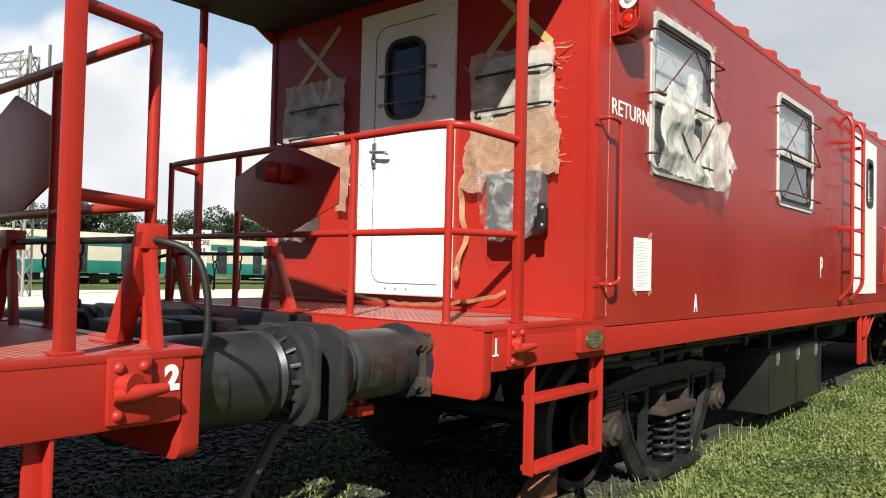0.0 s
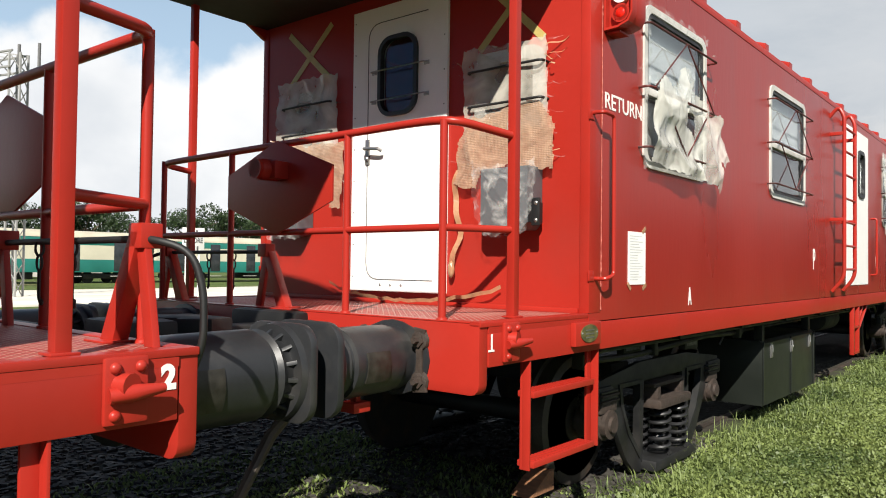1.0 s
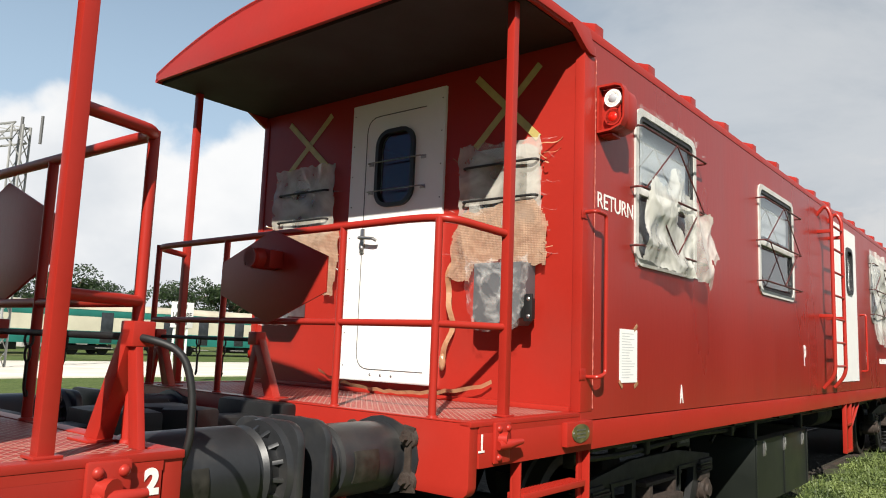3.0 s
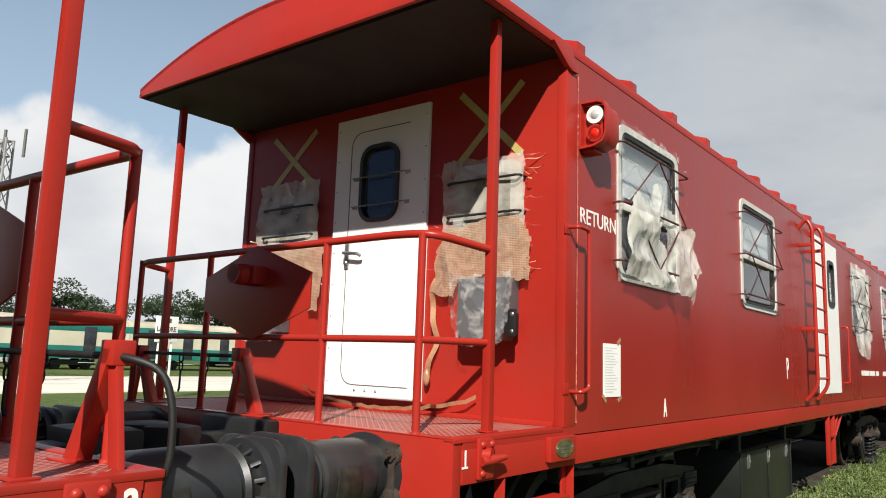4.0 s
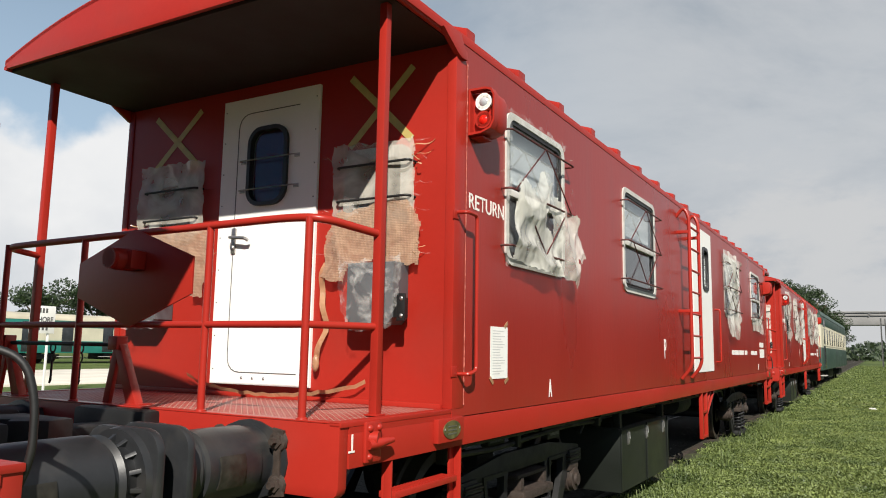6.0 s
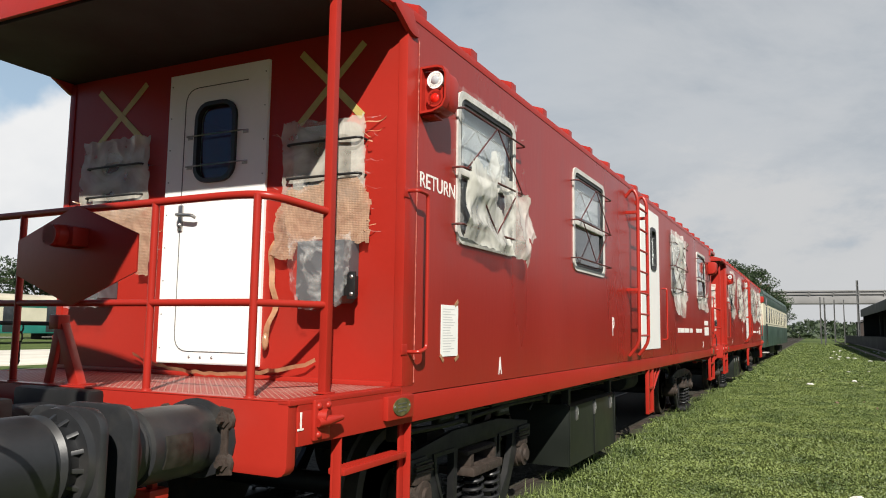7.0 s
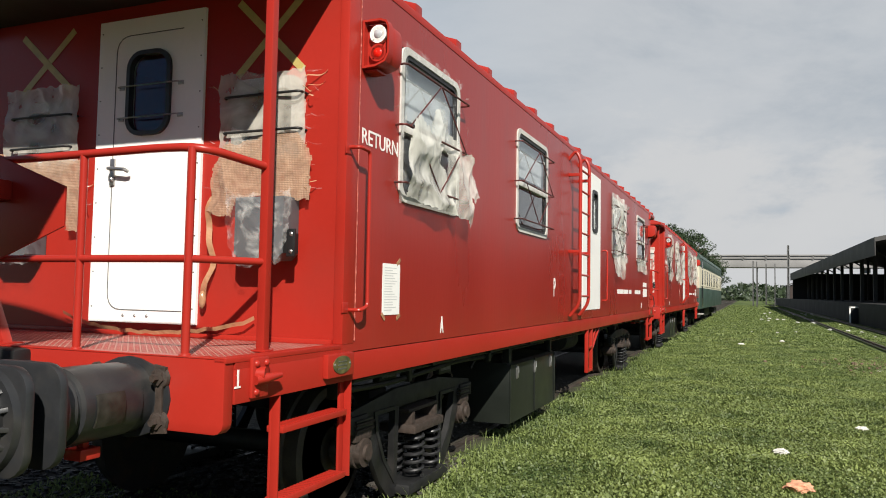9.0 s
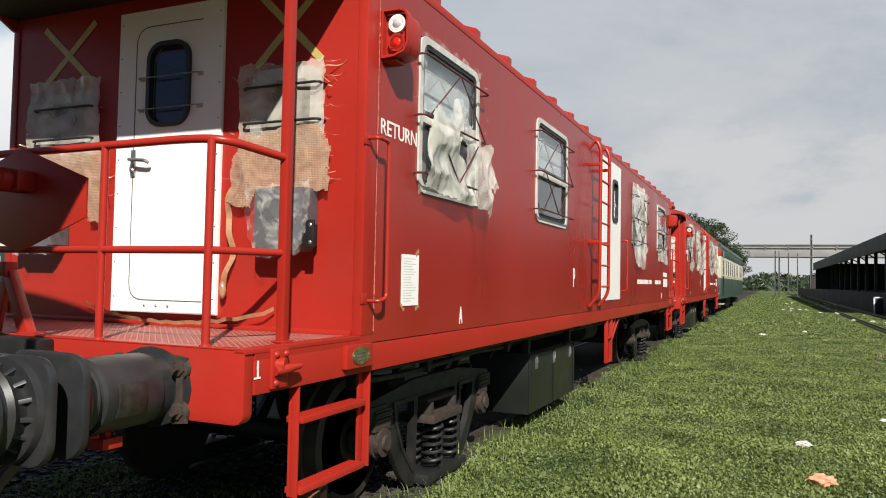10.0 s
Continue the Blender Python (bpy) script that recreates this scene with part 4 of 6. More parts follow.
def bogie(yc):
    bm = bmesh.new()
    box(bm, -0.75, 0.75, yc - 0.16, yc + 0.16, 0.50, 0.72, 0.02)
    bog = part("bogie", bm, BLACK, van, "black cast three-piece bogie with coil springs")
    for s in (1, -1):
        bm = bmesh.new()
        x0, x1 = s * 1.085, s * 1.13
        top = [(-1.2, 0.62), (-1.2, 0.71), (-0.45, 0.80), (0.45, 0.80), (1.2, 0.71), (1.2, 0.62), (0.42, 0.645), (-0.42, 0.645)]
        prism(bm, [(yc + y, z) for y, z in top], "x", x0, x1, 0.012)
        for q in (1, -1):
            prism(bm, [(yc + q * y, z) for y, z in ((0.98, 0.66), (0.80, 0.66), (0.77, 0.52), (0.64, 0.30), (0.50, 0.14), (0.42, 0.06), (0.42, -0.03), (0.54, -0.01), (0.68, 0.12), (0.82, 0.32), (0.94, 0.50))], "x", x0, x1, 0.012)
            prism(bm, [(yc + q * y, z) for y, z in ((0.37, 0.66), (0.43, 0.66), (0.45, 0.06), (0.39, 0.04))], "x", x0, x1, 0.012)
            box(bm, x0 - s * 0.02, x1 + s * 0.02, yc + q * 0.92, yc + q * 1.22, 0.56, 0.68, 0.015)
            ring(bm, [(yc + q * y, z) for y, z in ((0.81, 0.67), (0.44, 0.67), (0.46, 0.08), (0.66, 0.29), (0.78, 0.52))], [(yc + q * y, z) for y, z in ((0.765, 0.64), (0.47, 0.64), (0.48, 0.15), (0.635, 0.31), (0.745, 0.52))], "x", min(x0, x1) + 0.002, max(x0, x1) + 0.012)
        box(bm, x0 - s * 0.12, x1 + s * 0.11, yc - 0.40, yc + 0.40, -0.02, 0.06, 0.015)
        part("side_frame", bm, BLACK, bog, "cast side frame, oily black")
        bm = bmesh.new()
        box(bm, s * 0.92, s * 1.235, yc - 0.3, yc + 0.3, 0.43, 0.50, 0.015)
        box(bm, s * 0.98, s * 1.19, yc - 0.26, yc - 0.20, 0.49, 0.60, 0.01)
        box(bm, s * 0.98, s * 1.19, yc + 0.20, yc + 0.26, 0.49, 0.60, 0.01)
        box(bm, s * 0.98, s * 1.18, yc - 0.3, yc + 0.3, 0.59, 0.62, 0.008)
        part("bolster_end", bm, RUST, bog, "brown greasy bolster end")
        for dy in (-0.14, 0.19):
            for xs_ in (0.98, 1.155):
                bm = bmesh.new()
                n = int(5.5 * 14)
                tube(bm, [(s * xs_ + 0.075 * math.cos(6.283 * k / 14), yc + dy + 0.075 * math.sin(6.283 * k / 14), 0.075 + 0.345 * k / n) for k in range(n + 1)], 0.0145, 7)
                part("coil_spring", bm, SPRING, bog)
        for q in (1, -1):
            bm = bmesh.new()
            box(bm, s * 0.99, s * 1.16, yc + q * 1.0 - 0.12, yc + q * 1.0 + 0.12, 0.50, 0.57, 0.015)
            box(bm, s * 1.0, s * 1.15, yc + q * 1.0 - 0.10, yc + q * 1.0 + 0.10, 0.40, 0.51, 0.02)
            lathe(bm, (s * 0.95, yc + q * 1.0, 0.42), (s * 1.2, yc + q * 1.0, 0.42), [(0, 0.115), (0.7, 0.115), (0.72, 0.10), (0.9, 0.10), (0.92, 0.06), (1, 0.055)], 20)
            part("axlebox", bm, RUST, bog, "greasy brown axlebox end")
            for k in range(4):
                bm = bmesh.new()
                box(bm, s * 0.985, s * (1.175 - 0.01 * (k % 2)), yc + q * 1.0 - 0.13 + 0.008 * (k % 2), yc + q * 1.0 + 0.13 - 0.008 * (k % 2), 0.572 + k * 0.021, 0.588 + k * 0.021, 0.004)
                part("rubber_pad", bm, RUBBER if k % 2 else RUST, bog, "layered rubber and steel pad")
    for q in (1, -1):
        y = yc + q * 1.0
        bm = bmesh.new()
        lathe(bm, (-0.95, y, 0.42), (0.95, y, 0.42), [(0, 0.07), (0.1, 0.08), (0.9, 0.08), (1, 0.07)], 16)
        part("axle", bm, BLACK, bog)
        for s in (1, -1):
            bm = bmesh.new()
            lathe(bm, (s * 0.76, y, 0.42), (s * 0.905, y, 0.42), [(0, 0.12), (0.02, 0.44), (0.02, 0.485), (0.18, 0.487), (0.25, 0.462), (0.95, 0.455), (1.0, 0.44), (1.0, 0.39), (0.8, 0.375), (0.7, 0.2), (1.0, 0.16), (1.02, 0.11), (1.02, 0.02)], 40)
            part("wheel", bm, WHEEL, bog, "dark steel wheel with rusty tread")


# ceiling red taken almost to black: the canopy's shade is in the colour
SOFFIT = material("shade_darkened_underside", (0.018, 0.007, 0.007), 0.75, vary=0.25, scale=1.5, fine=20)
FADED = material("faded_marking", (0.16, 0.155, 0.14), 0.8, vary=0.5, scale=40, fine=120)
BLIND = material("grey_blind", (0.35, 0.36, 0.36), 0.8, vary=0.08, scale=4)
PLATE = material("dull_plate", (0.04, 0.037, 0.03), 0.5, metal=0.4, vary=0.4, scale=30)
GREY_LINE = material("dark_joint", (0.10, 0.10, 0.10), 0.7, vary=0.1, scale=4)
GREYBOX = material("grey_enamel", (0.085, 0.088, 0.095), 0.45, vary=0.1, scale=5)
SPRING = material("spring_steel", (0.014, 0.014, 0.015), 0.5, metal=0.0, vary=0.2, scale=6)
WHEEL = material("wheel_steel", (0.05, 0.042, 0.036), 0.55, metal=0.4, vary=0.3, scale=6, dirt=(0.12, 0.07, 0.04), dirt_amt=0.7, dirt_scale=5)

# body shell
T = 0.045
bm = bmesh.new()
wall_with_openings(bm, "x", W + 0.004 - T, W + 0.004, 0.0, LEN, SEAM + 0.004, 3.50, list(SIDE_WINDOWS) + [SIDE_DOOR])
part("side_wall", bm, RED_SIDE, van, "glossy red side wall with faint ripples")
bm = bmesh.new()
box(bm, -W - 0.004, -W - 0.004 + T, 0, LEN, SEAM + 0.004, 3.50)
part("side_wall", bm, RED, van)
for e in (0, 1):
    bm = bmesh.new()
    wall_with_openings(bm, "y", 0.0, T, -W + T, W - T, FLOOR - 0.05, 3.48, [END_DOOR] + list(END_WINDOWS))
    epart("end_wall", bm, RED, van, e)
bm = bmesh.new()
box(bm, -W + T, W - T, T, LEN - T, 1.15, 1.22)
part("floor", bm, DARKIN, van, "grey cabin floor")
for y in (2.7, 6.4):
    bm = bmesh.new()
    box(bm, -W + T, W - T, y, y + 0.04, 1.22, 3.4)
    part("partition", bm, DARKIN, van, "dim cabin partition")
for s in (1, -1):
    bm = bmesh.new()
    box(bm, s * 1.40, s * W, -0.95, LEN + 0.95, SOLE, SEAM - 0.002, 0.004)
    box(bm, s * 1.40, s * W, -0.952, -0.002, SEAM - 0.004, 1.218)
    box(bm, s * 1.40, s * W, LEN + 0.002, LEN + 0.952, SEAM - 0.004, 1.218)
    box(bm, s * 1.30, s * 1.40, -0.95, LEN + 0.95, SOLE, SOLE + 0.012)
    part("side_sill", bm, RED, van)
bm = bmesh.new()
for x in (-0.3, 0.3):
    box(bm, x - 0.06, x + 0.06, -0.9, LEN + 0.9, 0.80, 1.15)
for k in range(11):
    box(bm, -1.4, 1.4, 0.2 + k * 1.4, 0.26 + k * 1.4, 0.98, 1.15)
part("underframe", bm, BLACK, van, "black underframe beams")

# arched roof with raised ribs
bm = bmesh.new()
xs = np.linspace(-1.5, 1.5, 25)
prism(bm, [(x, roof_z(x)) for x in xs] + [(x, roof_z(x) - 0.03) for x in xs[::-1]], "y", -1.03, LEN + 1.03)
box(bm, 1.47, 1.515, -1.0, LEN + 1.0, 3.455, 3.515, 0.006)
box(bm, -1.515, -1.47, -1.0, LEN + 1.0, 3.455, 3.515, 0.006)
roof = part("roof", bm, RED, van, "arched red sheet roof with ribs", 20)
for k in range(-1, 20):
    y = 0.99 + k * 0.795
    if y > LEN + 0.9:
        continue
    bm = bmesh.new()
    prism(bm, [(x, roof_z(x) + 0.075) for x in xs] + [(x, roof_z(x) - 0.005) for x in xs[::-1]], "y", y - 0.06, y + 0.06, 0.012)
    part("roof_rib", bm, RED, roof)

for w in SIDE_WINDOWS:
    side_window(*w)

# side door with porthole and rails
y0, y1, z0, z1 = SIDE_DOOR
bm = bmesh.new()
wall_with_openings(bm, "x", 1.46, 1.518, y0, y1, z0, z1, [(7.35, 7.72, 2.5, 3.1)])
door = part("side_door", bm, WHITE, van, "white side door")
bm = bmesh.new()
ring(bm, round_rect(7.33, 7.74, 2.48, 3.12, 0.1), round_rect(7.38, 7.69, 2.53, 3.07, 0.07), "x", 1.50, 1.535)
part("window_gasket", bm, RUBBER, door)
bm = bmesh.new()
box(bm, 1.495, 1.50, 7.34, 7.73, 2.49, 3.11)
part("pane", bm, GLASS, door).visible_shadow = False

# ladder up the side beside the door
bm = bmesh.new()
tube(bm, [(1.5, 5.80, 3.30), (1.60, 5.80, 3.42), (1.66, 5.80, 3.30), (1.66, 5.80, 1.42), (1.53, 5.80, 1.26)], 0.022, 10, 0.12)
lad = part("side_ladder", bm, RED, van, "red ladder with curved top on the side wall")
bm = bmesh.new()
tube(bm, [(1.5, 6.38, 3.30), (1.60, 6.38, 3.42), (1.66, 6.38, 3.30), (1.66, 6.38, 1.42), (1.53, 6.38, 1.26)], 0.022, 10, 0.12)
part("ladder_side", bm, RED, lad)
for k in range(7):
    bm = bmesh.new()
    tube(bm, [(1.66, 5.80, 1.52 + k * 0.275), (1.66, 6.38, 1.52 + k * 0.275)], 0.014, 8)
    part("ladder_rung", bm, RED, lad)
for z in (2.1, 3.1):
    for y in (5.80, 6.38):
        bm = bmesh.new()
        box(bm, 1.505, 1.66, y - 0.02, y + 0.02, z - 0.02, z + 0.02, 0.004)
        part("ladder_bracket", bm, RED, lad)
bm = bmesh.new()
tube(bm, [(1.51, 8.3, 2.25), (1.58, 8.3, 2.25), (1.58, 8.3, 1.45), (1.51, 8.3, 1.45)], 0.014, 8, 0.04)
part("door_handrail", bm, RED, van)
# steps beneath the side door
for y in (7.2, 7.52):
    bm = bmesh.new()
    box(bm, 1.45, 1.50, y - 0.03, y + 0.03, 0.40, 1.05, 0.005)
    part("step_side", bm, RED, van)
for z in (0.42, 0.76):
    bm = bmesh.new()
    box(bm, 1.44, 1.50, 7.2, 7.52, z - 0.016, z + 0.016, 0.004)
    part("step_tread", bm, RED, van)
bm = bmesh.new()
tube(bm, [(1.45, 7.52, 0.6), (1.45, 8.3, 1.03)], 0.02, 8)
tube(bm, [(1.45, 7.52, 0.7), (1.45, 8.0, 1.03)], 0.02, 8)
part("step_brace", bm, RED, van)

for e in (0, 1):
    platform_end(e)
for yc in (1.95, LEN - 1.95):
    bogie(yc)

# pipes and brake gear under the floor
for z, x, a, b in ((0.98, 1.32, 0.3, 14.2), (0.90, 1.12, 3.2, 11.0)):
    bm = bmesh.new()
    tube(bm, [(x, a, z - 0.1), (x, a + 0.15, z), (x, b - 0.15, z), (x, b, z - 0.1)], 0.018, 8, 0.08)
    part("air_pipe", bm, BLACK, van)
bm = bmesh.new()
lathe(bm, (0.55, 9.2, 0.72), (0.55, 10.2, 0.72), [(0, 0.05), (0.03, 0.17), (0.1, 0.19), (0.9, 0.19), (0.97, 0.17), (1, 0.05)], 24)
part("air_tank", bm, BLACK, van)
for y in (0.42, 1.5, 3.4):
    bm = bmesh.new()
    box(bm, 1.18, 1.26, y - 0.03, y + 0.03, 0.86, 1.04, 0.006)
    part("pipe_bracket", bm, BLACK, van)
bm = bmesh.new()
tube(bm, [(1.22, 0.5, 0.90), (1.22, 1.2, 0.88), (1.22, 2.6, 0.93), (1.2, 3.6, 0.9)], 0.022, 8, 0.2)
part("brake_rod", bm, BLACK, van)

for y, z, x in ((1.25, 0.90, 1.135), (2.35, 0.93, 1.135), (2.4, 0.85, 1.135)):
    bm = bmesh.new()
    box(bm, x, x + 0.006, y, y + 0.22, z, z + 0.06)
    part("stencil_mark", bm, FADED, van, "faded pale stencil mark, not readable")
    bm = bmesh.new()
    box(bm, x - 0.06, x, y - 0.03, y + 0.25, z - 0.03, z + 0.12, 0.004)
    part("bracket_plate", bm, BLACK, van)
# battery box slung under the side
bm = bmesh.new()
prism(bm, [(0.3, 0.14), (1.28, 0.14), (1.28, 0.76), (1.24, 0.79), (0.3, 0.79)], "y", 4.0, 6.05, 0.008)
bb = part("battery_box", bm, GREENBLACK, van, "dark green-black battery box under the floor")
for y in (4.0, 5.0, 5.98):
    bm = bmesh.new()
    box(bm, 1.28, 1.294, y + 0.01, y + 0.03, 0.15, 0.78, 0.003)
    part("box_seam", bm, GREENBLACK, bb)
for y in (4.28, 5.02, 5.78):
    bm = bmesh.new()
    box(bm, 1.28, 1.292, y - 0.028, y + 0.028, 0.60, 0.75, 0.003)
    box(bm, 1.292, 1.302, y - 0.016, y + 0.016, 0.61, 0.68, 0.003)
    tube(bm, [(1.297, y - 0.014, 0.735), (1.302, y - 0.014, 0.66), (1.302, y + 0.014, 0.66), (1.297, y + 0.014, 0.735)], 0.0045, 6, 0.008)
    part("latch", bm, STEEL, bb, "bright metal toggle latch")
for y in (4.1, 5.9):
    bm = bmesh.new()
    box(bm, 1.18, 1.26, y - 0.04, y + 0.04, 0.78, 1.04, 0.005)
    part("hanger", bm, BLACK, bb)

# lettering on the side


def on_side(y, z):
    return Matrix.Translation((W + 0.0055, y, z)) @ Matrix.Rotation(radians(90), 4, "Z") @ Matrix.Rotation(radians(90), 4, "X")


writing("lettering", "RETURN", 0.135, on_side(0.165, 2.443), LETTER, van, "white stencilled RETURN", 1.0, 0.0012)
writing("lettering", "P", 0.31, on_side(5.0, 1.52), LETTER, van, "white stencilled P", 0.62, 0.006)
writing("lettering", "A", 0.165, on_side(1.465, 1.25), LETTER, van, "white stencilled A", 0.5, 0.008)
writing("lettering", "E", 0.30, on_side(8.62, 1.52), LETTER, van, "white stencilled E", 0.6, 0.004)
for y, wd, z, h in ((9.75, 0.18, 1.56, 0.08), (9.97, 0.5, 1.56, 0.08), (10.52, 0.55, 1.56, 0.08), (11.2, 0.3, 1.56, 0.08), (12.0, 0.5, 1.56, 0.08), (12.55, 0.3, 1.56, 0.08), (13.3, 0.62, 1.72, 0.1), (13.3, 0.7, 1.5, 0.18), (13.0, 0.06, 1.25, 0.12)):
    bm = bmesh.new()
    box(bm, W + 0.0045, W + 0.0065, y, y + wd, z, z + h)
    part("lettering", bm, LETTER, van, "white stencilled line, not readable")

van_next = copy_thing(van, pose(0, LEN / 2 + PITCH, 0))
van_behind = copy_thing(van, pose(0, LEN / 2 - PITCH, 0))

# ---- film, tape and paper on the van ----


def inside(poly, u, v):
    hit = False
    for (a, b), (c, d) in zip(poly, poly[1:] + poly[:1]):
        if (b > v) != (d > v) and u < (c - a) * (v - b) / (d - b) + a:
            hit = not hit
    return hit


def film_sheet(name, label, poly, axis, base, amp, mat, n=46, fold=5.0, seed=0, holes=(), sag=0.0):
    """A crumpled sheet over an outline; axis: the way it faces ('x' or 'y'); base: its distance out; amp: depth of its folds."""
    us, vs = [p[0] for p in poly], [p[1] for p in poly]
    u0, u1, v0, v1 = min(us), max(us), min(vs), max(vs)
    bm = bmesh.new()
    grid = {}
    step = max(u1 - u0, v1 - v0) / n
    nu, nv = int((u1 - u0) / step) + 2, int((v1 - v0) / step) + 2

    def vert(i, j):
        if (i, j) not in grid:
            u, v = u0 + i * step, v0 + j * step
            q = Vector((u * fold, v * fold * 0.8, seed * 7.3))
            p1 = (u * 0.7 + v) * fold * 0.8 + 3.0 * noise.noise(q * 0.5)
            p2 = (u * 1.1 - v * 0.6) * fold * 1.2 + 3.2 * noise.noise(q * 0.6 + Vector((5, 2, 0)))
            w = 0.7 * (1 - abs(math.sin(p1))) + 0.3 * (1 - abs(math.sin(p2))) + 0.5 * noise.noise(q * 0.5) + 0.05 * noise.noise(q * 4) - 0.3
            u += 0.02 * noise.noise(q * 3 + Vector((9, 0, 0)))
            v += 0.02 * noise.noise(q * 3 + Vector((0, 9, 0)))
            h = base + amp * max(-0.5, w) + sag * max(0.0, (v1 - v) / (v1 - v0)) ** 2
            grid[i, j] = bm.verts.new((h, u, v) if axis == "x" else (u, -h, v))
        return grid[i, j]
    for i in range(nu):
        for j in range(nv):
            u, v = u0 + (i + 0.5) * step, v0 + (j + 0.5) * step
            k = 0.014 * noise.noise(Vector((u * 14, v * 14, seed)))
            if inside(poly, u + k, v + k) and not any(inside(h, u + k, v - k) for h in holes):
                bm.faces.new((vert(i, j), vert(i + 1, j), vert(i + 1, j + 1), vert(i, j + 1)))
    return tagged(part(name, bm, mat, None, "", 70), label, "plastic sheet", "wrapping film on the vans")


def rect(u0, u1, v0, v1):
    return [(u0, v0), (u1, v0), (u1, v1), (u0, v1)]


film_sheet("plastic_sheet", "torn milky plastic sheet hanging over the van's side window",
           [(0.66, 2.17), (1.3, 2.14), (1.8, 2.12), (1.86, 2.07), (1.9, 2.13), (1.84, 2.3), (1.96, 2.27), (2.02, 2.34), (1.98, 2.48), (1.86, 2.64), (1.62, 2.70), (1.42, 2.76), (1.28, 2.88), (1.17, 2.89), (1.1, 2.80), (0.95, 2.70), (0.82, 2.76), (0.72, 2.70), (0.68, 2.6)],
           "x", 1.585, 0.055, FILM_MILK, 100, 5.5, 1, holes=[[(1.22, 2.5), (1.36, 2.42), (1.44, 2.58), (1.34, 2.68)]], sag=0.02)
film_sheet("plastic_film", "thin film stuck round the van's side window frame", [(0.67, 2.14), (0.76, 2.16), (0.76, 3.15), (1.76, 3.17), (1.82, 3.23), (0.68, 3.235)], "x", 1.535, 0.012, FILM, 90, 7, 2)
film_sheet("plastic_film", "clear film taped over the end window", rect(0.63, 1.25, 2.32, 2.87), "y", 0.05, 0.018, FILM_THIN, 76, 6, 3)
film_sheet("plastic_film", "clear film taped over the end window", rect(-1.27, -0.56, 2.38, 2.93), "y", 0.05, 0.018, FILM_THIN, 76, 6, 4)
film_sheet("bubble_wrap", "brown bubble wrap taped beneath the end window", [(0.57, 2.02), (0.74, 1.98), (0.78, 2.1), (1.0, 2.13), (1.02, 2.09), (1.3, 2.07), (1.29, 2.38), (1.2, 2.5), (0.68, 2.42), (0.6, 2.3)], "y", 0.06, 0.02, BUBBLE, 84, 5, 5)
film_sheet("bubble_wrap", "brown bubble wrap taped beneath the end window", [(-1.2, 2.1), (-0.62, 2.08), (-0.62, 1.94), (-0.5, 1.92), (-0.47, 2.4), (-1.2, 2.44)], "y", 0.06, 0.02, BUBBLE, 76, 5, 6)
film_sheet("plastic_film", "clear film wrapped round the control box", [(0.78, 2.14), (1.0, 2.1), (1.27, 2.13), (1.25, 1.9), (1.2, 1.7), (0.9, 1.68), (0.84, 1.8)], "y", 0.18, 0.02, FILM, 76, 9, 7)
film_sheet("plastic_film", "clear film wrapped round the control box", [(-1.27, 2.12), (-0.72, 2.14), (-0.82, 1.7), (-1.2, 1.68)], "y", 0.18, 0.02, FILM, 70, 9, 8)
film_sheet("plastic_sheet", "crumpled film taped over a side window", [(8.95, 3.3), (10.7, 3.2), (10.5, 2.4), (10.7, 2.2), (10.1, 2.1), (10.3, 1.82), (9.4, 1.85), (9.2, 2.2), (9.0, 2.3)], "x", 1.56, 0.08, FILM_MILK, 50, 3, 9)
film_sheet("plastic_sheet", "crumpled film taped over a side window", [(12.1, 2.35), (12.3, 2.05), (13.6, 2.0), (13.6, 2.45), (12.9, 2.3)], "x", 1.56, 0.06, FILM_MILK, 40, 4, 10)
for k, (a, b) in enumerate(((0.6, 1.95), (3.3, 4.8), (5.2, 6.4), (9.0, 10.8), (12.1, 13.7))):
    film_sheet("plastic_sheet", "crumpled film taped over a side window of the next van", [(PITCH + a, 3.3), (PITCH + b, 3.25), (PITCH + b + 0.1, 2.2), (PITCH + b - 0.3, 1.9), (PITCH + a, 2.05)], "x", 1.56, 0.09, FILM_MILK, 30, 3, 11 + k)
film_sheet("plastic_film", "clear film taped over the end window", rect(0.55, 1.25, 1.6, 2.9), "y", 0.05, 0.03, FILM_MILK, 30, 5, 20).location.y = PITCH


def ribbon(bm, pts, width, wide):
    """A strip of tape along points; wide: the direction of its width."""
    w = Vector(wide).normalized() * width / 2
    rows = [(bm.verts.new(Vector(p) - w), bm.verts.new(Vector(p) + w)) for p in pts]
    for (a, b), (c, d) in zip(rows, rows[1:]):
        bm.faces.new((a, b, d, c))
    return bm


def cross(cx, cz, hw, hh):
    root = thing("tape_cross", (cx, -0.003, cz), "yellow tape stuck in an X on the end wall", "tape", "tape crosses")
    for s in (1, -1):
        a = math.atan2(hh, hw) * s
        L = math.hypot(hw, hh)
        bm = bmesh.new()
        box(bm, -L, L, -0.0012 - 0.001 * (s < 0), 0.0008, -0.024, 0.024)
        bm.transform(Matrix.Translation((cx, -0.0035, cz)) @ Matrix.Rotation(-a, 4, "Y"))
        part("tape_strip", bm, TAPE, root)


cross(0.96, 3.105, 0.24, 0.235)
cross(-0.93, 3.115, 0.25, 0.215)

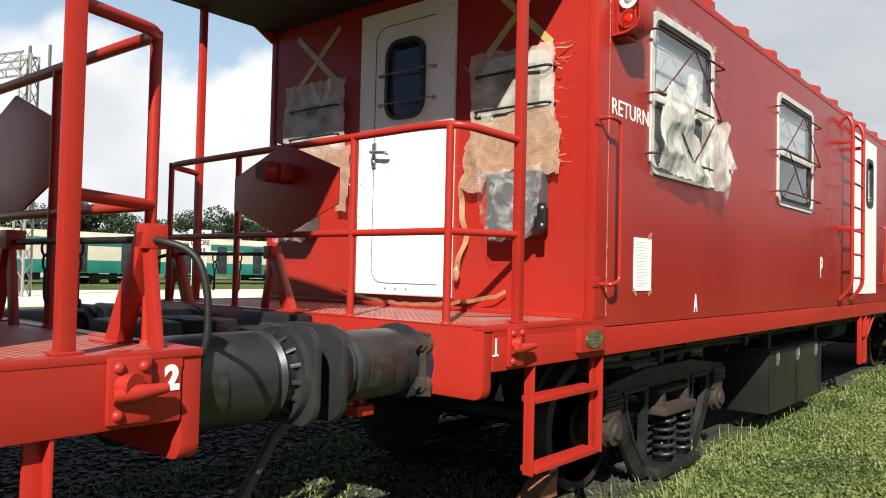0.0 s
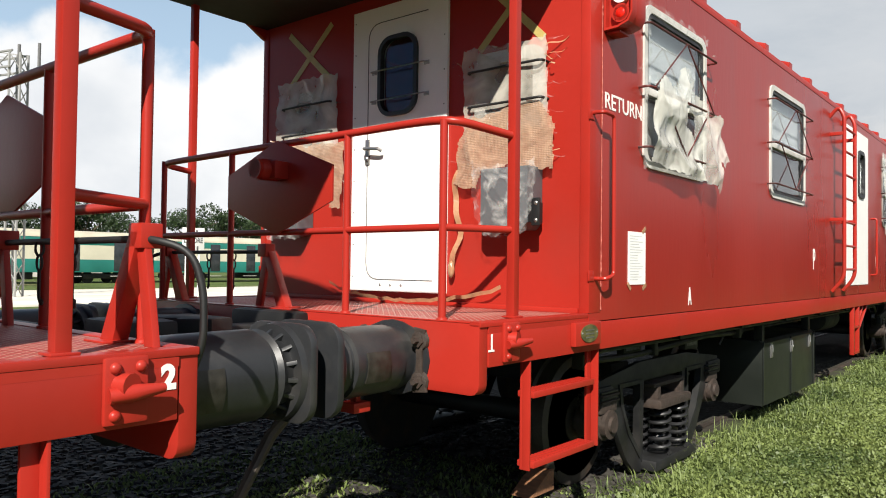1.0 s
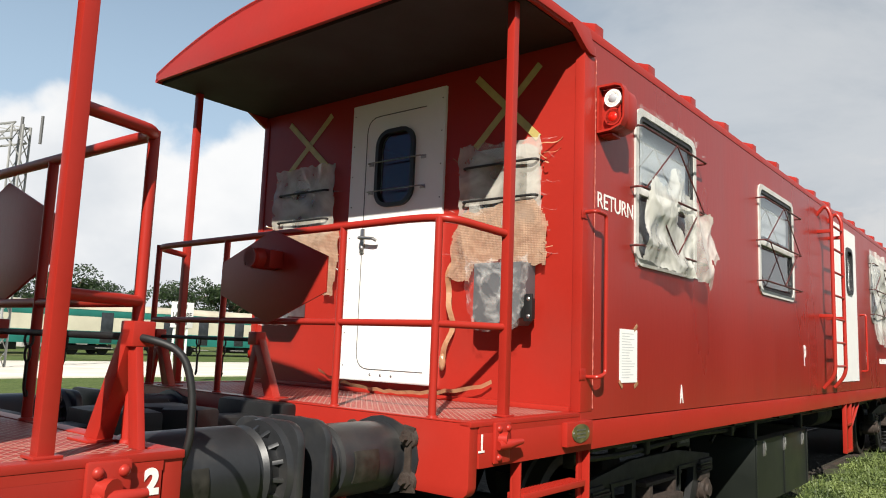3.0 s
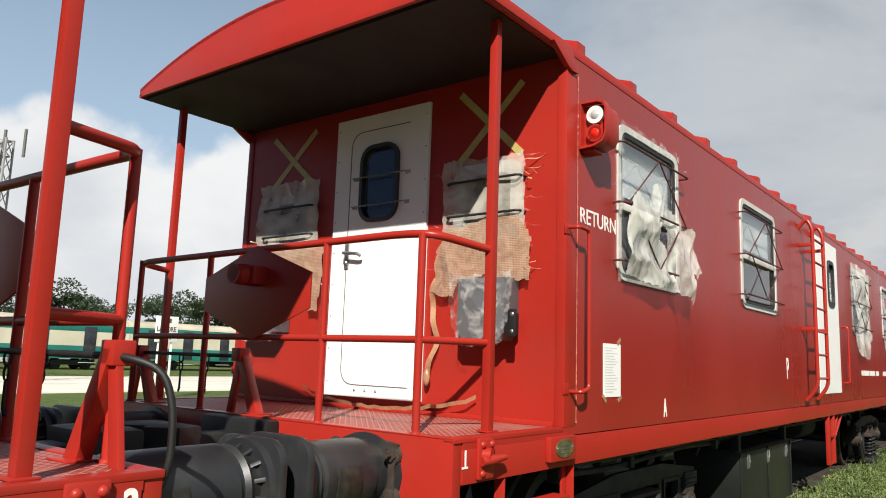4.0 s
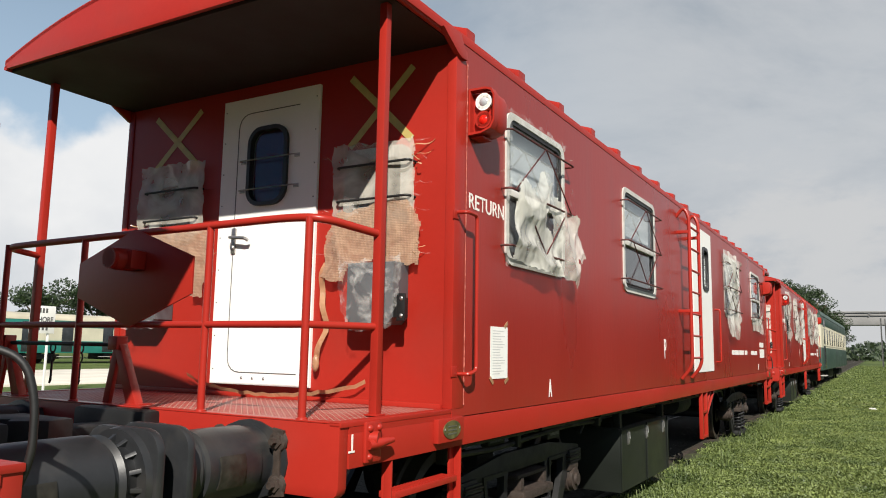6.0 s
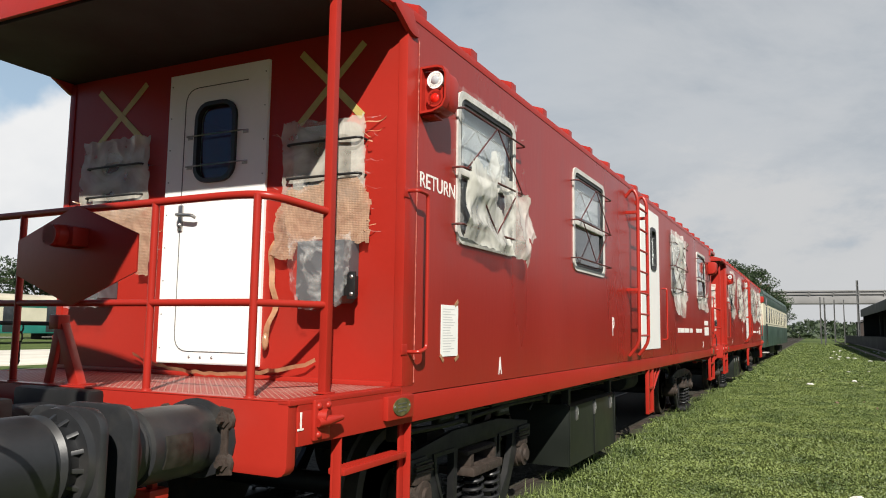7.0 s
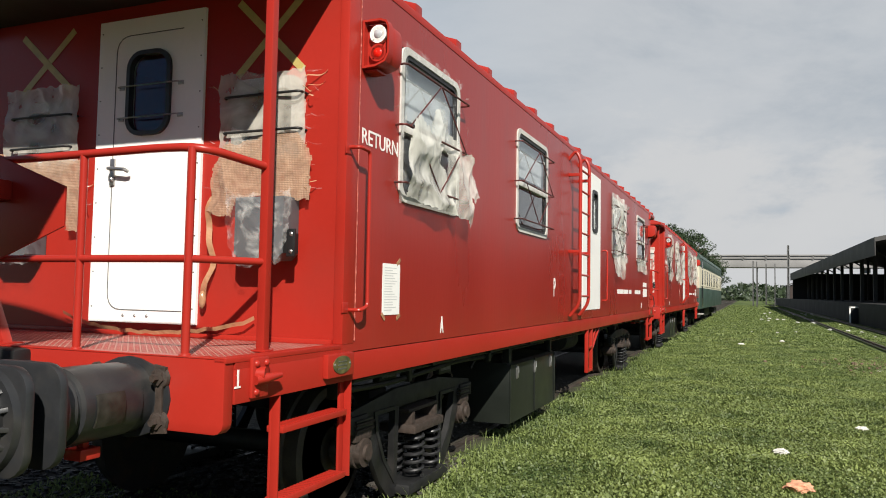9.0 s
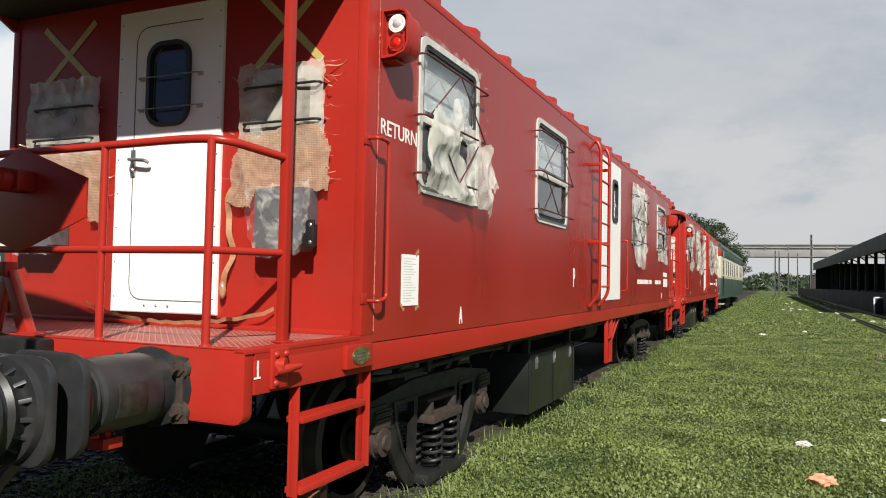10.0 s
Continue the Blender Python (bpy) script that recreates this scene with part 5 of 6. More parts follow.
bm = bmesh.new()
pts = []
for i in range(25):
    u = i / 24
    x = -0.62 + 1.55 * u
    pts.append((x, -0.05 - 0.05 * math.sin(u * 3.1) + 0.008 * math.sin(i * 1.9), 1.375 - 0.105 * math.sin(u * 3.14) ** 0.7 + 0.006 * math.sin(i * 2.7)))
ribbon(bm, pts, 0.026, (0, -0.4, 1))
tagged(part("packing_tape", bm, KRAFT), "torn brown packing tape trailing across the door sill", "tape", "loose tape")
bm = bmesh.new()
pts = [(0.60 - 0.03 * math.sin(i * 0.4) - 0.002 * i, -0.045 - 0.015 * math.sin(i * 0.9), 2.12 - i * 0.034) for i in range(19)]
ribbon(bm, pts, 0.036, (1, 0.5, 0.1))
bmesh.ops.create_icosphere(bm, subdivisions=2, radius=0.035, matrix=Matrix.Translation((0.545, -0.05, 1.48)) @ Matrix.Diagonal((0.7, 0.6, 1.6, 1)))
tagged(part("packing_tape", bm, KRAFT), "twisted brown packing tape hanging beside the end door", "tape", "loose tape")
rr = random.Random(4)
for k in range(44):
    right = k < 26
    x = rr.uniform(1.22, 1.30) if right else rr.choice((rr.uniform(-0.60, -0.5), rr.uniform(-1.36, -1.26), rr.uniform(0.52, 0.60)))
    z = rr.uniform(2.08, 2.9)
    L, a = rr.uniform(0.03, 0.11), rr.uniform(-1.0, 1.0)
    bm = bmesh.new()
    ribbon(bm, [(x + L * u * math.cos(a), -0.03 - 0.03 * math.sin(u * 3 + k), z + L * u * math.sin(a) * 0.6 + 0.006 * math.sin(u * 5 + k)) for u in np.linspace(-0.3, 1, 7)], rr.uniform(0.002, 0.010), (0, 0.5, 1))
    tagged(part("film_shred", bm, KRAFT if k % 3 == 0 else FILM), "torn shred of wrapping film on the red wall", "film shred", "film shreds")
for k in range(9):
    y, z = rr.choice((0.64, 1.9)), rr.uniform(2.05, 3.25)
    L, a = rr.uniform(0.05, 0.12), rr.uniform(-1.2, 1.2) + (math.pi if y < 1 else 0)
    bm = bmesh.new()
    ribbon(bm, [(1.53 + 0.02 * math.sin(u * 3 + k), y + L * u * math.cos(a), z + L * u * math.sin(a)) for u in np.linspace(-0.3, 1, 6)], 0.012, (0.4, 0, 1))
    tagged(part("film_shred", bm, FILM), "torn shred of wrapping film on the red wall", "film shred", "film shreds")

FAINT = material("faint_print", (0.5, 0.5, 0.5), 0.8)
# inspection sheet pasted on the side
bm = bmesh.new()
box(bm, W + 0.005, W + 0.008, 0.485, 0.735, 1.40, 1.73)
notice = tagged(part("paper_notice", bm, PAPER), "white paper inspection sheet taped to the red side", "notice")
for k in range(17):
    bm = bmesh.new()
    wd = rr.uniform(0.08, 0.19)
    box(bm, W + 0.0082, W + 0.0087, 0.51, 0.51 + wd, 1.70 - k * 0.017, 1.705 - k * 0.017)
    part("text_line", bm, FAINT, notice)
for y, z, a in ((0.71, 1.745, 0.6), (0.5, 1.39, -0.7), (0.72, 1.385, 0.5)):
    bm = bmesh.new()
    box(bm, W + 0.0065, W + 0.0095, y - 0.03, y + 0.03, z - 0.012, z + 0.012, 0, Matrix.Rotation(a, 4, "X"))
    part("tape_strip", bm, KRAFT, notice)

WOOD = material("old_brown_wood", (0.22, 0.10, 0.045), 0.8, vary=0.35, scale=9, stretch=(1, 6, 6), bump=0.4)
# orange screw clamp and rod hanging at the coupling
clamp = thing("hose_clamp", (0.42, -1.9, 0.78), "orange painted screw clamp hanging by the coupler", "clamp")
bm = bmesh.new()
prism(bm, [(0.3, 0.86), (0.36, 0.90), (0.52, 0.84), (0.55, 0.8), (0.46, 0.79), (0.38, 0.82)], "y", -1.93, -1.87, 0.01)
part("jaw", bm, ORANGE, clamp)
bm = bmesh.new()
lathe(bm, (0.44, -1.9, 0.80), (0.44, -1.9, 0.71), [(0, 0.03), (0.15, 0.03), (0.2, 0.024), (0.35, 0.03), (0.4, 0.024), (0.55, 0.03), (0.6, 0.024), (0.75, 0.03), (1, 0.02)], 14)
part("screw", bm, ORANGE, clamp)
bm = bmesh.new()
tube(bm, [(0.85, -1.55, 0.86), (0.86, -1.7, 0.74), (0.9, -1.95, 0.42), (0.93, -2.2, 0.1), (0.95, -2.32, GZ + 0.012)], [0.03, 0.028, 0.022, 0.02, 0.018], 10)
tagged(part("loose_hose", bm, RAILSTEEL), "dusty brown hose hanging from the buffer to the ground", "hose")

bm = bmesh.new()
prism(bm, [(0.33, GZ + 0.06), (0.62, GZ + 0.06), (0.62, GZ + 0.20), (0.55, GZ + 0.19)], "x", 0.76, 0.92, 0.006)
tagged(part("wheel_chock", bm, WOOD), "rusty brown wooden wedge set against the wheel on the rail", "wheel chock")
bm = bmesh.new()
box(bm, 1.0, 1.25, 0.35, 0.47, GZ - 0.02, GZ + 0.05, 0.01, Matrix.Rotation(0.2, 4, "Z"))
tagged(part("concrete_block", bm, CONCRETE), "pale broken concrete block lying by the rail", "block")

# ---- trees ----


def tree(at, h, spread, seed, low=0.3, leaves=5200):
    r = random.Random(seed)
    g = np.random.default_rng(seed)
    root = thing("tree", at, "dark green leafy tree beyond the tracks", "tree", "trees round the yard")
    bm = bmesh.new()
    x, y, z = at
    tube(bm, [(x, y, z - 0.2), (x + 0.1, y, z + h * 0.3), (x, y + 0.1, z + h * 0.75)], [h * 0.03, h * 0.022, h * 0.008], 8)
    tips = []
    for k in range(9):
        a, q = k * 2.4 + r.random(), r.uniform(0.3, 0.6)
        tip = Vector((x + math.cos(a) * spread * r.uniform(0.45, 0.9), y + math.sin(a) * spread * r.uniform(0.45, 0.9), z + h * r.uniform(low + 0.15, 0.92)))
        tube(bm, [(x, y, z + h * q), Vector((x, y, z + h * q)).lerp(tip, 0.5) + Vector((0, 0, h * 0.03)), tip], [h * 0.012, h * 0.008, h * 0.003], 6)
        tips.append(tip)
    part("trunk", bm, BARK, root)
    tips += [Vector((x + r.uniform(-0.4, 0.4) * spread, y + r.uniform(-0.4, 0.4) * spread, z + h * r.uniform(0.6, 0.97))) for _ in range(7)]
    n = leaves
    ci = g.integers(0, len(tips), n)
    c = np.array([tuple(t) for t in tips])[ci]
    d = g.normal(size=(n, 3))
    d /= np.linalg.norm(d, axis=1)[:, None]
    rad = spread * (0.22 + 0.2 * (np.sin(ci * 2.7) + 1) / 2)
    p = c + d * (rad * g.uniform(0.3, 1.0, n) ** 0.6)[:, None] * np.array([1.1, 1.1, 0.75])
    s = spread * g.uniform(0.02, 0.052, n)
    u, w = g.normal(size=(n, 3)), g.normal(size=(n, 3))
    u /= np.linalg.norm(u, axis=1)[:, None]
    w -= u * (u * w).sum(1)[:, None]
    w /= np.linalg.norm(w, axis=1)[:, None]
    v = np.stack([p - u * s[:, None], p + w * s[:, None] * 0.55, p + u * s[:, None], p - w * s[:, None] * 0.55], 1)
    me = bpy.data.meshes.new("crown")
    me.from_pydata(v.reshape(-1, 3).tolist(), [], [(4 * i, 4 * i + 1, 4 * i + 2, 4 * i + 3) for i in range(n)])
    me.materials.append(LEAF)
    ob = new("crown", me)
    ob.parent = root
    ob.matrix_parent_inverse = root.matrix_basis.inverted()


for k, (x, y, h, sp) in enumerate(((-66, 13, 6.0, 3.4), (-64, 18, 5.6, 3.0), (-67, 23, 6.2, 3.2), (-65, 27.5, 7.2, 3.8), (-70, 34, 6.4, 3.2), (-66, 39, 6.8, 3.6), (-66, 45, 7.6, 4.2), (-72, 52, 7.2, 4.0), (-70, 60, 8, 4.5),
                                       (-3.4, 78, 9.6, 2.3), (-2.1, 86, 8.8, 2.3), (-1.9, 96, 8.2, 2.4), (-1.5, 108, 7.6, 2.4), (-4.2, 90, 9.4, 2.8), (-1.2, 122, 7.4, 2.4), (24, 225, 5.5, 5), (-9, 230, 6, 6))):
    tree((x, y, GZ), h, sp, 30 + k)


def far_woods():
    g = np.random.default_rng(3)
    n = 60000
    ang = g.uniform(-2.0, 1.2, n)
    dist = g.uniform(240, 330, n)
    x, y = np.sin(ang) * dist, np.cos(ang) * dist
    top = 4.4 + 1.5 * np.sin(ang * 23) + 1.0 * np.sin(ang * 61 + 1)
    z = GZ + g.uniform(0, 1, n) * top
    p = np.stack([x, y, z], 1)
    u, w = g.normal(size=(n, 3)), g.normal(size=(n, 3))
    v = np.stack([p - u * 0.45, p + w * 0.35, p + u * 0.45, p - w * 0.35], 1)
    me = bpy.data.meshes.new("far_woods")
    me.from_pydata(v.reshape(-1, 3).tolist(), [], [(4 * i, 4 * i + 1, 4 * i + 2, 4 * i + 3) for i in range(n)])
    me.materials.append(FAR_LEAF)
    tagged(new("far_woods", me), "distant dark belt of trees on the horizon", "trees", kind="stuff")


far_woods()

# ---- coaches ----


def coach(at, turn, length, low, band, high, roof_mat, z_bands, roof_top, label, doors=(), n_win=9):
    """A passenger coach: coloured bands, roof, windows, doors and bogies. at: the middle of its near side."""
    root = thing("passenger_coach", (0, 0, 0), label, "railway coach", "passenger coaches")
    zb, z1, z2, z3 = z_bands
    h = length / 2
    bm = bmesh.new()
    box(bm, -3.0, 0, -h, h, zb, z1, 0.03)
    part("lower_panel", bm, low, root)
    bm = bmesh.new()
    box(bm, -2.99, -0.01, -h, h, z1, z2)
    part("window_band", bm, band, root)
    bm = bmesh.new()
    box(bm, -3.0, 0, -h, h, z2, z3, 0.03)
    part("upper_panel", bm, high, root)
    bm = bmesh.new()
    prism(bm, [(-3.02, z3)] + [(-1.5 - 1.52 * math.cos(a), z3 + (roof_top - z3) * math.sin(a) ** 0.8) for a in np.linspace(0, math.pi, 14)] + [(0.02, z3)], "y", -h, h)
    part("roof", bm, roof_mat, root)
    pitch = (length - 2) / max(1, n_win)
    for k in range(n_win):
        y = -h + 1 + pitch * (k + 0.5)
        bm = bmesh.new()
        box(bm, -0.06, 0.012, y - pitch * 0.32, y + pitch * 0.32, z1 + 0.14, z2 - 0.12, 0.01)
        win = part("window", bm, COACH_WIN, root)
        bm = bmesh.new()
        ring(bm, rect(y - pitch * 0.34, y + pitch * 0.34, z1 + 0.1, z2 - 0.08), rect(y - pitch * 0.30, y + pitch * 0.30, z1 + 0.16, z2 - 0.14), "x", 0.0, 0.02)
        part("window_frame", bm, band, win)
    for y in doors:
        bm = bmesh.new()
        box(bm, -0.05, 0.016, y - 0.45, y + 0.45, zb + 0.1, z3 - 0.15, 0.01)
        part("door", bm, COACH_WIN, root)
        bm = bmesh.new()
        box(bm, -0.3, 0.05, y - 0.6, y + 0.6, zb - 0.3, zb - 0.26)
        part("step", bm, CONCRETE, root)
    for q in (-1, 1):
        bm = bmesh.new()
        box(bm, -2.7, -0.3, q * (h - 3.2) - 1.6, q * (h - 3.2) + 1.6, 0.35, 0.7, 0.05)
        for s in (-1.1, 1.1):
            for x in (-2.3, -0.7):
                lathe(bm, (x - 0.06, q * (h - 3.2) + s, 0.42), (x + 0.06, q * (h - 3.2) + s, 0.42), [(0, 0.45), (1, 0.43)], 18)
        part("bogie", bm, BLACK, root)
    bm = bmesh.new()
    box(bm, -2.4, -0.4, -2, 2.5, 0.3, zb, 0.05)
    part("equipment_box", bm, BLACK, root)
    root.matrix_basis = Matrix.Translation(at) @ Matrix.Rotation(turn, 4, "Z")
    return root


COACH_WIN = material("dark_coach_window", (0.03, 0.035, 0.04), 0.15, vary=0.3, scale=3, bump=0)
ROOF_GREY = material("faded_cream_roof", (0.46, 0.42, 0.32), 0.7, vary=0.15, scale=0.6)
for k in range(4):
    coach((-50, -7 + 22 * k, GZ), 0, 21.3, COACH_GREEN, COACH_CREAM, COACH_GREEN, ROOF_GREY, (0.8, 1.72, 2.75, 3.25), 3.8, "teal and cream passenger coach standing across the yard", (-8.6, -5.5, -2.0, 5.0, 8.4), 0)
coach((1.6, 48.4, GZ), radians(-0.8), 24.0, COACH_DARK, COACH_CREAM, COACH_DARK, COACH_DARK, (0.9, 2.0, 3.1, 3.55), 4.1, "dark green and cream passenger coach behind the vans", (-10,), 11)

# ---- yard on the far side ----
PALE = material("pale_dusty_concrete", (0.62, 0.58, 0.50), 0.9, vary=0.12, scale=0.5, fine=8, dirt=(0.4, 0.36, 0.28), dirt_amt=0.5, dirt_scale=0.6)
bm = bmesh.new()
box(bm, -37, -23.5, -60, 160, GZ - 0.2, GZ + 0.07, 0.02)
tagged(part("pavement", bm, PALE), "pale dusty concrete platform strip across the yard", "pavement", kind="structure")
sign = thing("station_sign", (-20, 10.85, GZ), "white board lettered LAHORE on a post", "sign")
bm = bmesh.new()
box(bm, -20.03, -20.0, 10.42, 11.28, 1.85, 2.75, 0.005)
board = part("board", bm, WHITE, sign)
for y in (10.6, 11.1):
    bm = bmesh.new()
    box(bm, -20.09, -20.03, y - 0.03, y + 0.03, GZ, 2.7, 0.004)
    part("post", bm, WHITE, sign)
writing("lettering", "LAHORE", 0.24, Matrix.Translation((-19.997, 10.46, 2.22)) @ Matrix.Rotation(radians(90), 4, "Z") @ Matrix.Rotation(radians(90), 4, "X"), GREY_LINE, board, "black hand-painted letters", 0.82, 0.008)
for z, ya, yb in ((2.52, 10.6, 11.05), (1.95, 10.58, 11.1)):
    for k in range(4):
        bm = bmesh.new()
        y = ya + (yb - ya) * k / 4
        box(bm, -19.999, -19.995, y, y + 0.07, z, z + 0.15)
        part("lettering", bm, GREY_LINE, board)

LATT = material("galvanised_lattice", (0.30, 0.30, 0.29), 0.6, metal=0.3, vary=0.15, scale=2)


def truss(bm, a, b, wdt, n):
    a, b = Vector(a), Vector(b)
    d = (b - a).normalized()
    s = d.cross(Vector((0.3, 0.2, 0.9))).normalized()
    u = d.cross(s)
    cs = [(s * i + u * j) * wdt / 2 for i, j in ((1, 1), (1, -1), (-1, -1), (-1, 1))]
    for c in cs:
        tube(bm, [a + c, b + c], 0.05, 5)
    for k in range(n):
        p, q = a.lerp(b, k / n), a.lerp(b, (k + 1) / n)
        for i in range(4):
            tube(bm, [p + cs[i], q + cs[(i + 1) % 4]], 0.025, 4)


mast = thing("lattice_gantry", (-30, 8.7, GZ), "pale steel lattice gantry over the tracks", "gantry")
bm = bmesh.new()
truss(bm, (-30, 8.7, GZ), (-30, 8.7, 10.2), 0.5, 14)
part("leg", bm, LATT, mast)
bm = bmesh.new()
truss(bm, (-30, 8.7, 9.9), (-46, 4.0, 9.9), 0.7, 18)
part("boom", bm, LATT, mast)
bm = bmesh.new()
truss(bm, (-46, 4.0, GZ), (-46, 4.0, 10.2), 0.5, 14)
part("leg", bm, LATT, mast)
for q in (0.0, 0.8):
    bm = bmesh.new()
    tube(bm, [(-30, 8.7 + q, 9.6), (-30, 8.7 + q, 10.6 + q * 0.3)], 0.07, 6)
    part("insulator", bm, GREY_LINE, mast)

house = thing("low_house", (-75, 30, GZ), "low brick house with a brown pitched roof", "house")
bm = bmesh.new()
box(bm, -79, -73, 27, 34, GZ, 3.6)
part("wall", bm, CONCRETE, house)
bm = bmesh.new()
prism(bm, [(26.5, 3.6), (34.5, 3.6), (30.5, 5.2)], "x", -79.5, -72.5)
part("roof", bm, RUST, house)

# ---- station side ----
def bend_right(bm):
    """Turns the station side by the line's slight bend."""
    bm.transform(Matrix.Translation((10.3, 42, 0)) @ Matrix.Rotation(radians(0.5), 4, "Z") @ Matrix.Translation((-11.2, -42, 0)))
    return bm


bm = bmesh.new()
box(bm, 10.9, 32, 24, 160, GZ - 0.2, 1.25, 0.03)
# near-black colour for the platform face and the canopy's end wall
PLATFORM = material("dark_station_wall", (0.022, 0.02, 0.018), 0.9, vary=0.35, scale=0.8)
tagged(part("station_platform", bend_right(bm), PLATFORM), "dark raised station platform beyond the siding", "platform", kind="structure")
shed = thing("platform_canopy", (16, 75, 1.05), "long dark platform canopy on steel columns", "canopy")
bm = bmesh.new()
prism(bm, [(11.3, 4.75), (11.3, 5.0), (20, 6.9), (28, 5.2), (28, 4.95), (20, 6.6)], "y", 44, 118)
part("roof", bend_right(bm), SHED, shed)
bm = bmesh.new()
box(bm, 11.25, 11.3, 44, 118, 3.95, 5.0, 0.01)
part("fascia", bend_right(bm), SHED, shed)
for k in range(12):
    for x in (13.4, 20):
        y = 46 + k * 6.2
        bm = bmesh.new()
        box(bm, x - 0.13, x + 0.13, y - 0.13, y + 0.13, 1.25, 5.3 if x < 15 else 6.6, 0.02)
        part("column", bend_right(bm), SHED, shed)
        if x < 15:
            bm = bmesh.new()
            tube(bm, [(x, y, 4.1), (x - 1.4, y, 5.0)], 0.06, 6)
            part("bracket", bend_right(bm), SHED, shed)
# hall wall coloured dark, so the shade under the canopy is in its colour
HALL = material("shade_dark_hall_wall", (0.06, 0.057, 0.053), 0.85, vary=0.25, scale=0.6)
# dark wall added across the far end, standing in for the shaded interior
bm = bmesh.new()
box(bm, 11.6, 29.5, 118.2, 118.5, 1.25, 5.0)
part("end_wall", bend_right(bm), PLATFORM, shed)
hall = thing("station_hall", (34, 75, GZ), "station building behind the platform, wall coloured dark for canopy shade", "building")
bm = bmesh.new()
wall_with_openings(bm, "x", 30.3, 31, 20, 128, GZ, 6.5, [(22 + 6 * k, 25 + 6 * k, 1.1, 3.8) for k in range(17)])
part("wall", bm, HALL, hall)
bm = bmesh.new()
box(bm, 30.0, 40, 19.5, 128.5, 6.5, 6.9, 0.03)
part("roof", bm, SHED, hall)
bm = bmesh.new()
box(bm, 36, 36.4, 20, 128, GZ, 6.5)
part("wall", bm, DARKIN, hall)

BRIDGE = material("weathered_bridge_concrete", (0.24, 0.235, 0.23), 0.85, vary=0.2, scale=0.3)
POLE = material("dull_pole_steel", (0.10, 0.10, 0.097), 0.6, metal=0.2, vary=0.2, scale=2)
bridge = thing("footbridge", (15, 150, GZ), "concrete bridge crossing over the tracks", "bridge")
bm = bmesh.new()
box(bm, -25, 70, 149, 154, 7.0, 8.2, 0.05)
part("deck", bm, BRIDGE, bridge)
for z in (8.65, 9.2):
    bm = bmesh.new()
    box(bm, -25, 70, 149, 149.2, z, z + 0.22)
    part("parapet", bm, BRIDGE, bridge)
for k in range(24):
    bm = bmesh.new()
    box(bm, -25 + k * 4, -24.8 + k * 4, 149, 149.2, 8.2, 9.3)
    part("railing_post", bm, BRIDGE, bridge)
bm = bmesh.new()
box(bm, -25, 70, 149.25, 149.35, 8.2, 9.2)
part("parapet_panel", bm, BRIDGE, bridge)
for x in (-8, 16.5, 24, 40):
    bm = bmesh.new()
    box(bm, x - 0.5, x + 0.5, 150, 153, GZ, 7.0, 0.05)
    part("pier", bm, BRIDGE, bridge)


# dark goods shed beyond the siding
BRICK = material("sooty_brown_brick", (0.04, 0.03, 0.026), 0.85, vary=0.3, scale=0.5)
SHED_ROOF = material("rusty_sheet_roof", (0.05, 0.036, 0.031), 0.8, vary=0.3, scale=0.6)
shed = thing("shed", (12.5, 136, GZ), "dark brown goods shed with a low pitched roof", "shed")
bm = bmesh.new()
box(bm, 10.2, 15.0, 130, 142, GZ, 3.4)
part("wall", bm, BRICK, shed)
for s in (-1, 1):
    bm = bmesh.new()
    v = [bm.verts.new(p) for p in ((12.6, 129.6, 4.5), (12.6 + s * 2.8, 129.6, 3.3), (12.6 + s * 2.8, 142.4, 3.3), (12.6, 142.4, 4.5))]
    v += [bm.verts.new(q.co + Vector((0, 0, 0.12))) for q in v]
    for f in ((0, 1, 2, 3), (7, 6, 5, 4), (0, 4, 5, 1), (1, 5, 6, 2), (2, 6, 7, 3), (3, 7, 4, 0)):
        bm.faces.new([v[k] for k in f])
    bmesh.ops.recalc_face_normals(bm, faces=bm.faces[:])
    part("roof", bm, SHED_ROOF, shed)
bm = bmesh.new()
v = [bm.verts.new((x, y, z)) for y in (130.05, 130.2) for x, z in ((10.2, 3.4), (15.0, 3.4), (12.6, 4.48))]
for f in ((0, 1, 2), (5, 4, 3), (0, 3, 4, 1), (1, 4, 5, 2), (2, 5, 3, 0)):
    bm.faces.new([v[k] for k in f])
bmesh.ops.recalc_face_normals(bm, faces=bm.faces[:])
part("gable", bm, BRICK, shed)
bm = bmesh.new()
box(bm, 11.6, 13.4, 129.95, 130.05, GZ, 2.5)
part("door", bm, BLACK, shed)


def pole(x, y, h, w, label):
    root = thing("line_pole", (x, y, GZ), label, "pole", "line poles")
    bm = bmesh.new()
    for s in (-1, 1):
        box(bm, x + s * w * 0.62 - w * 0.16, x + s * w * 0.62 + w * 0.16, y - w * 0.7, y + w * 0.7, GZ, GZ + h, 0.004)
    box(bm, x - w * 0.46, x + w * 0.46, y - w * 0.1, y + w * 0.1, GZ, GZ + h)
    part("channel", bm, POLE, root)
    for k in range(int(h / 1.4)):
        bm = bmesh.new()
        box(bm, x - w * 0.46, x + w * 0.46, y - w * 0.6, y + w * 0.6, GZ + 0.6 + 1.4 * k, GZ + 0.85 + 1.4 * k)
        part("batten", bm, POLE, root)


pole(9.9, 128, 9.9, 0.21, "tall pale steel channel pole beside the siding")
pole(7.0, 145, 7.6, 0.14, "dull steel pole along the siding")
pole(4.6, 120, 7.0, 0.12, "dull steel pole along the siding")
pole(5.0, 110, 6.5, 0.09, "dull steel pole along the siding")
pole(5.6, 150, 7.5, 0.1, "dull steel pole along the siding")
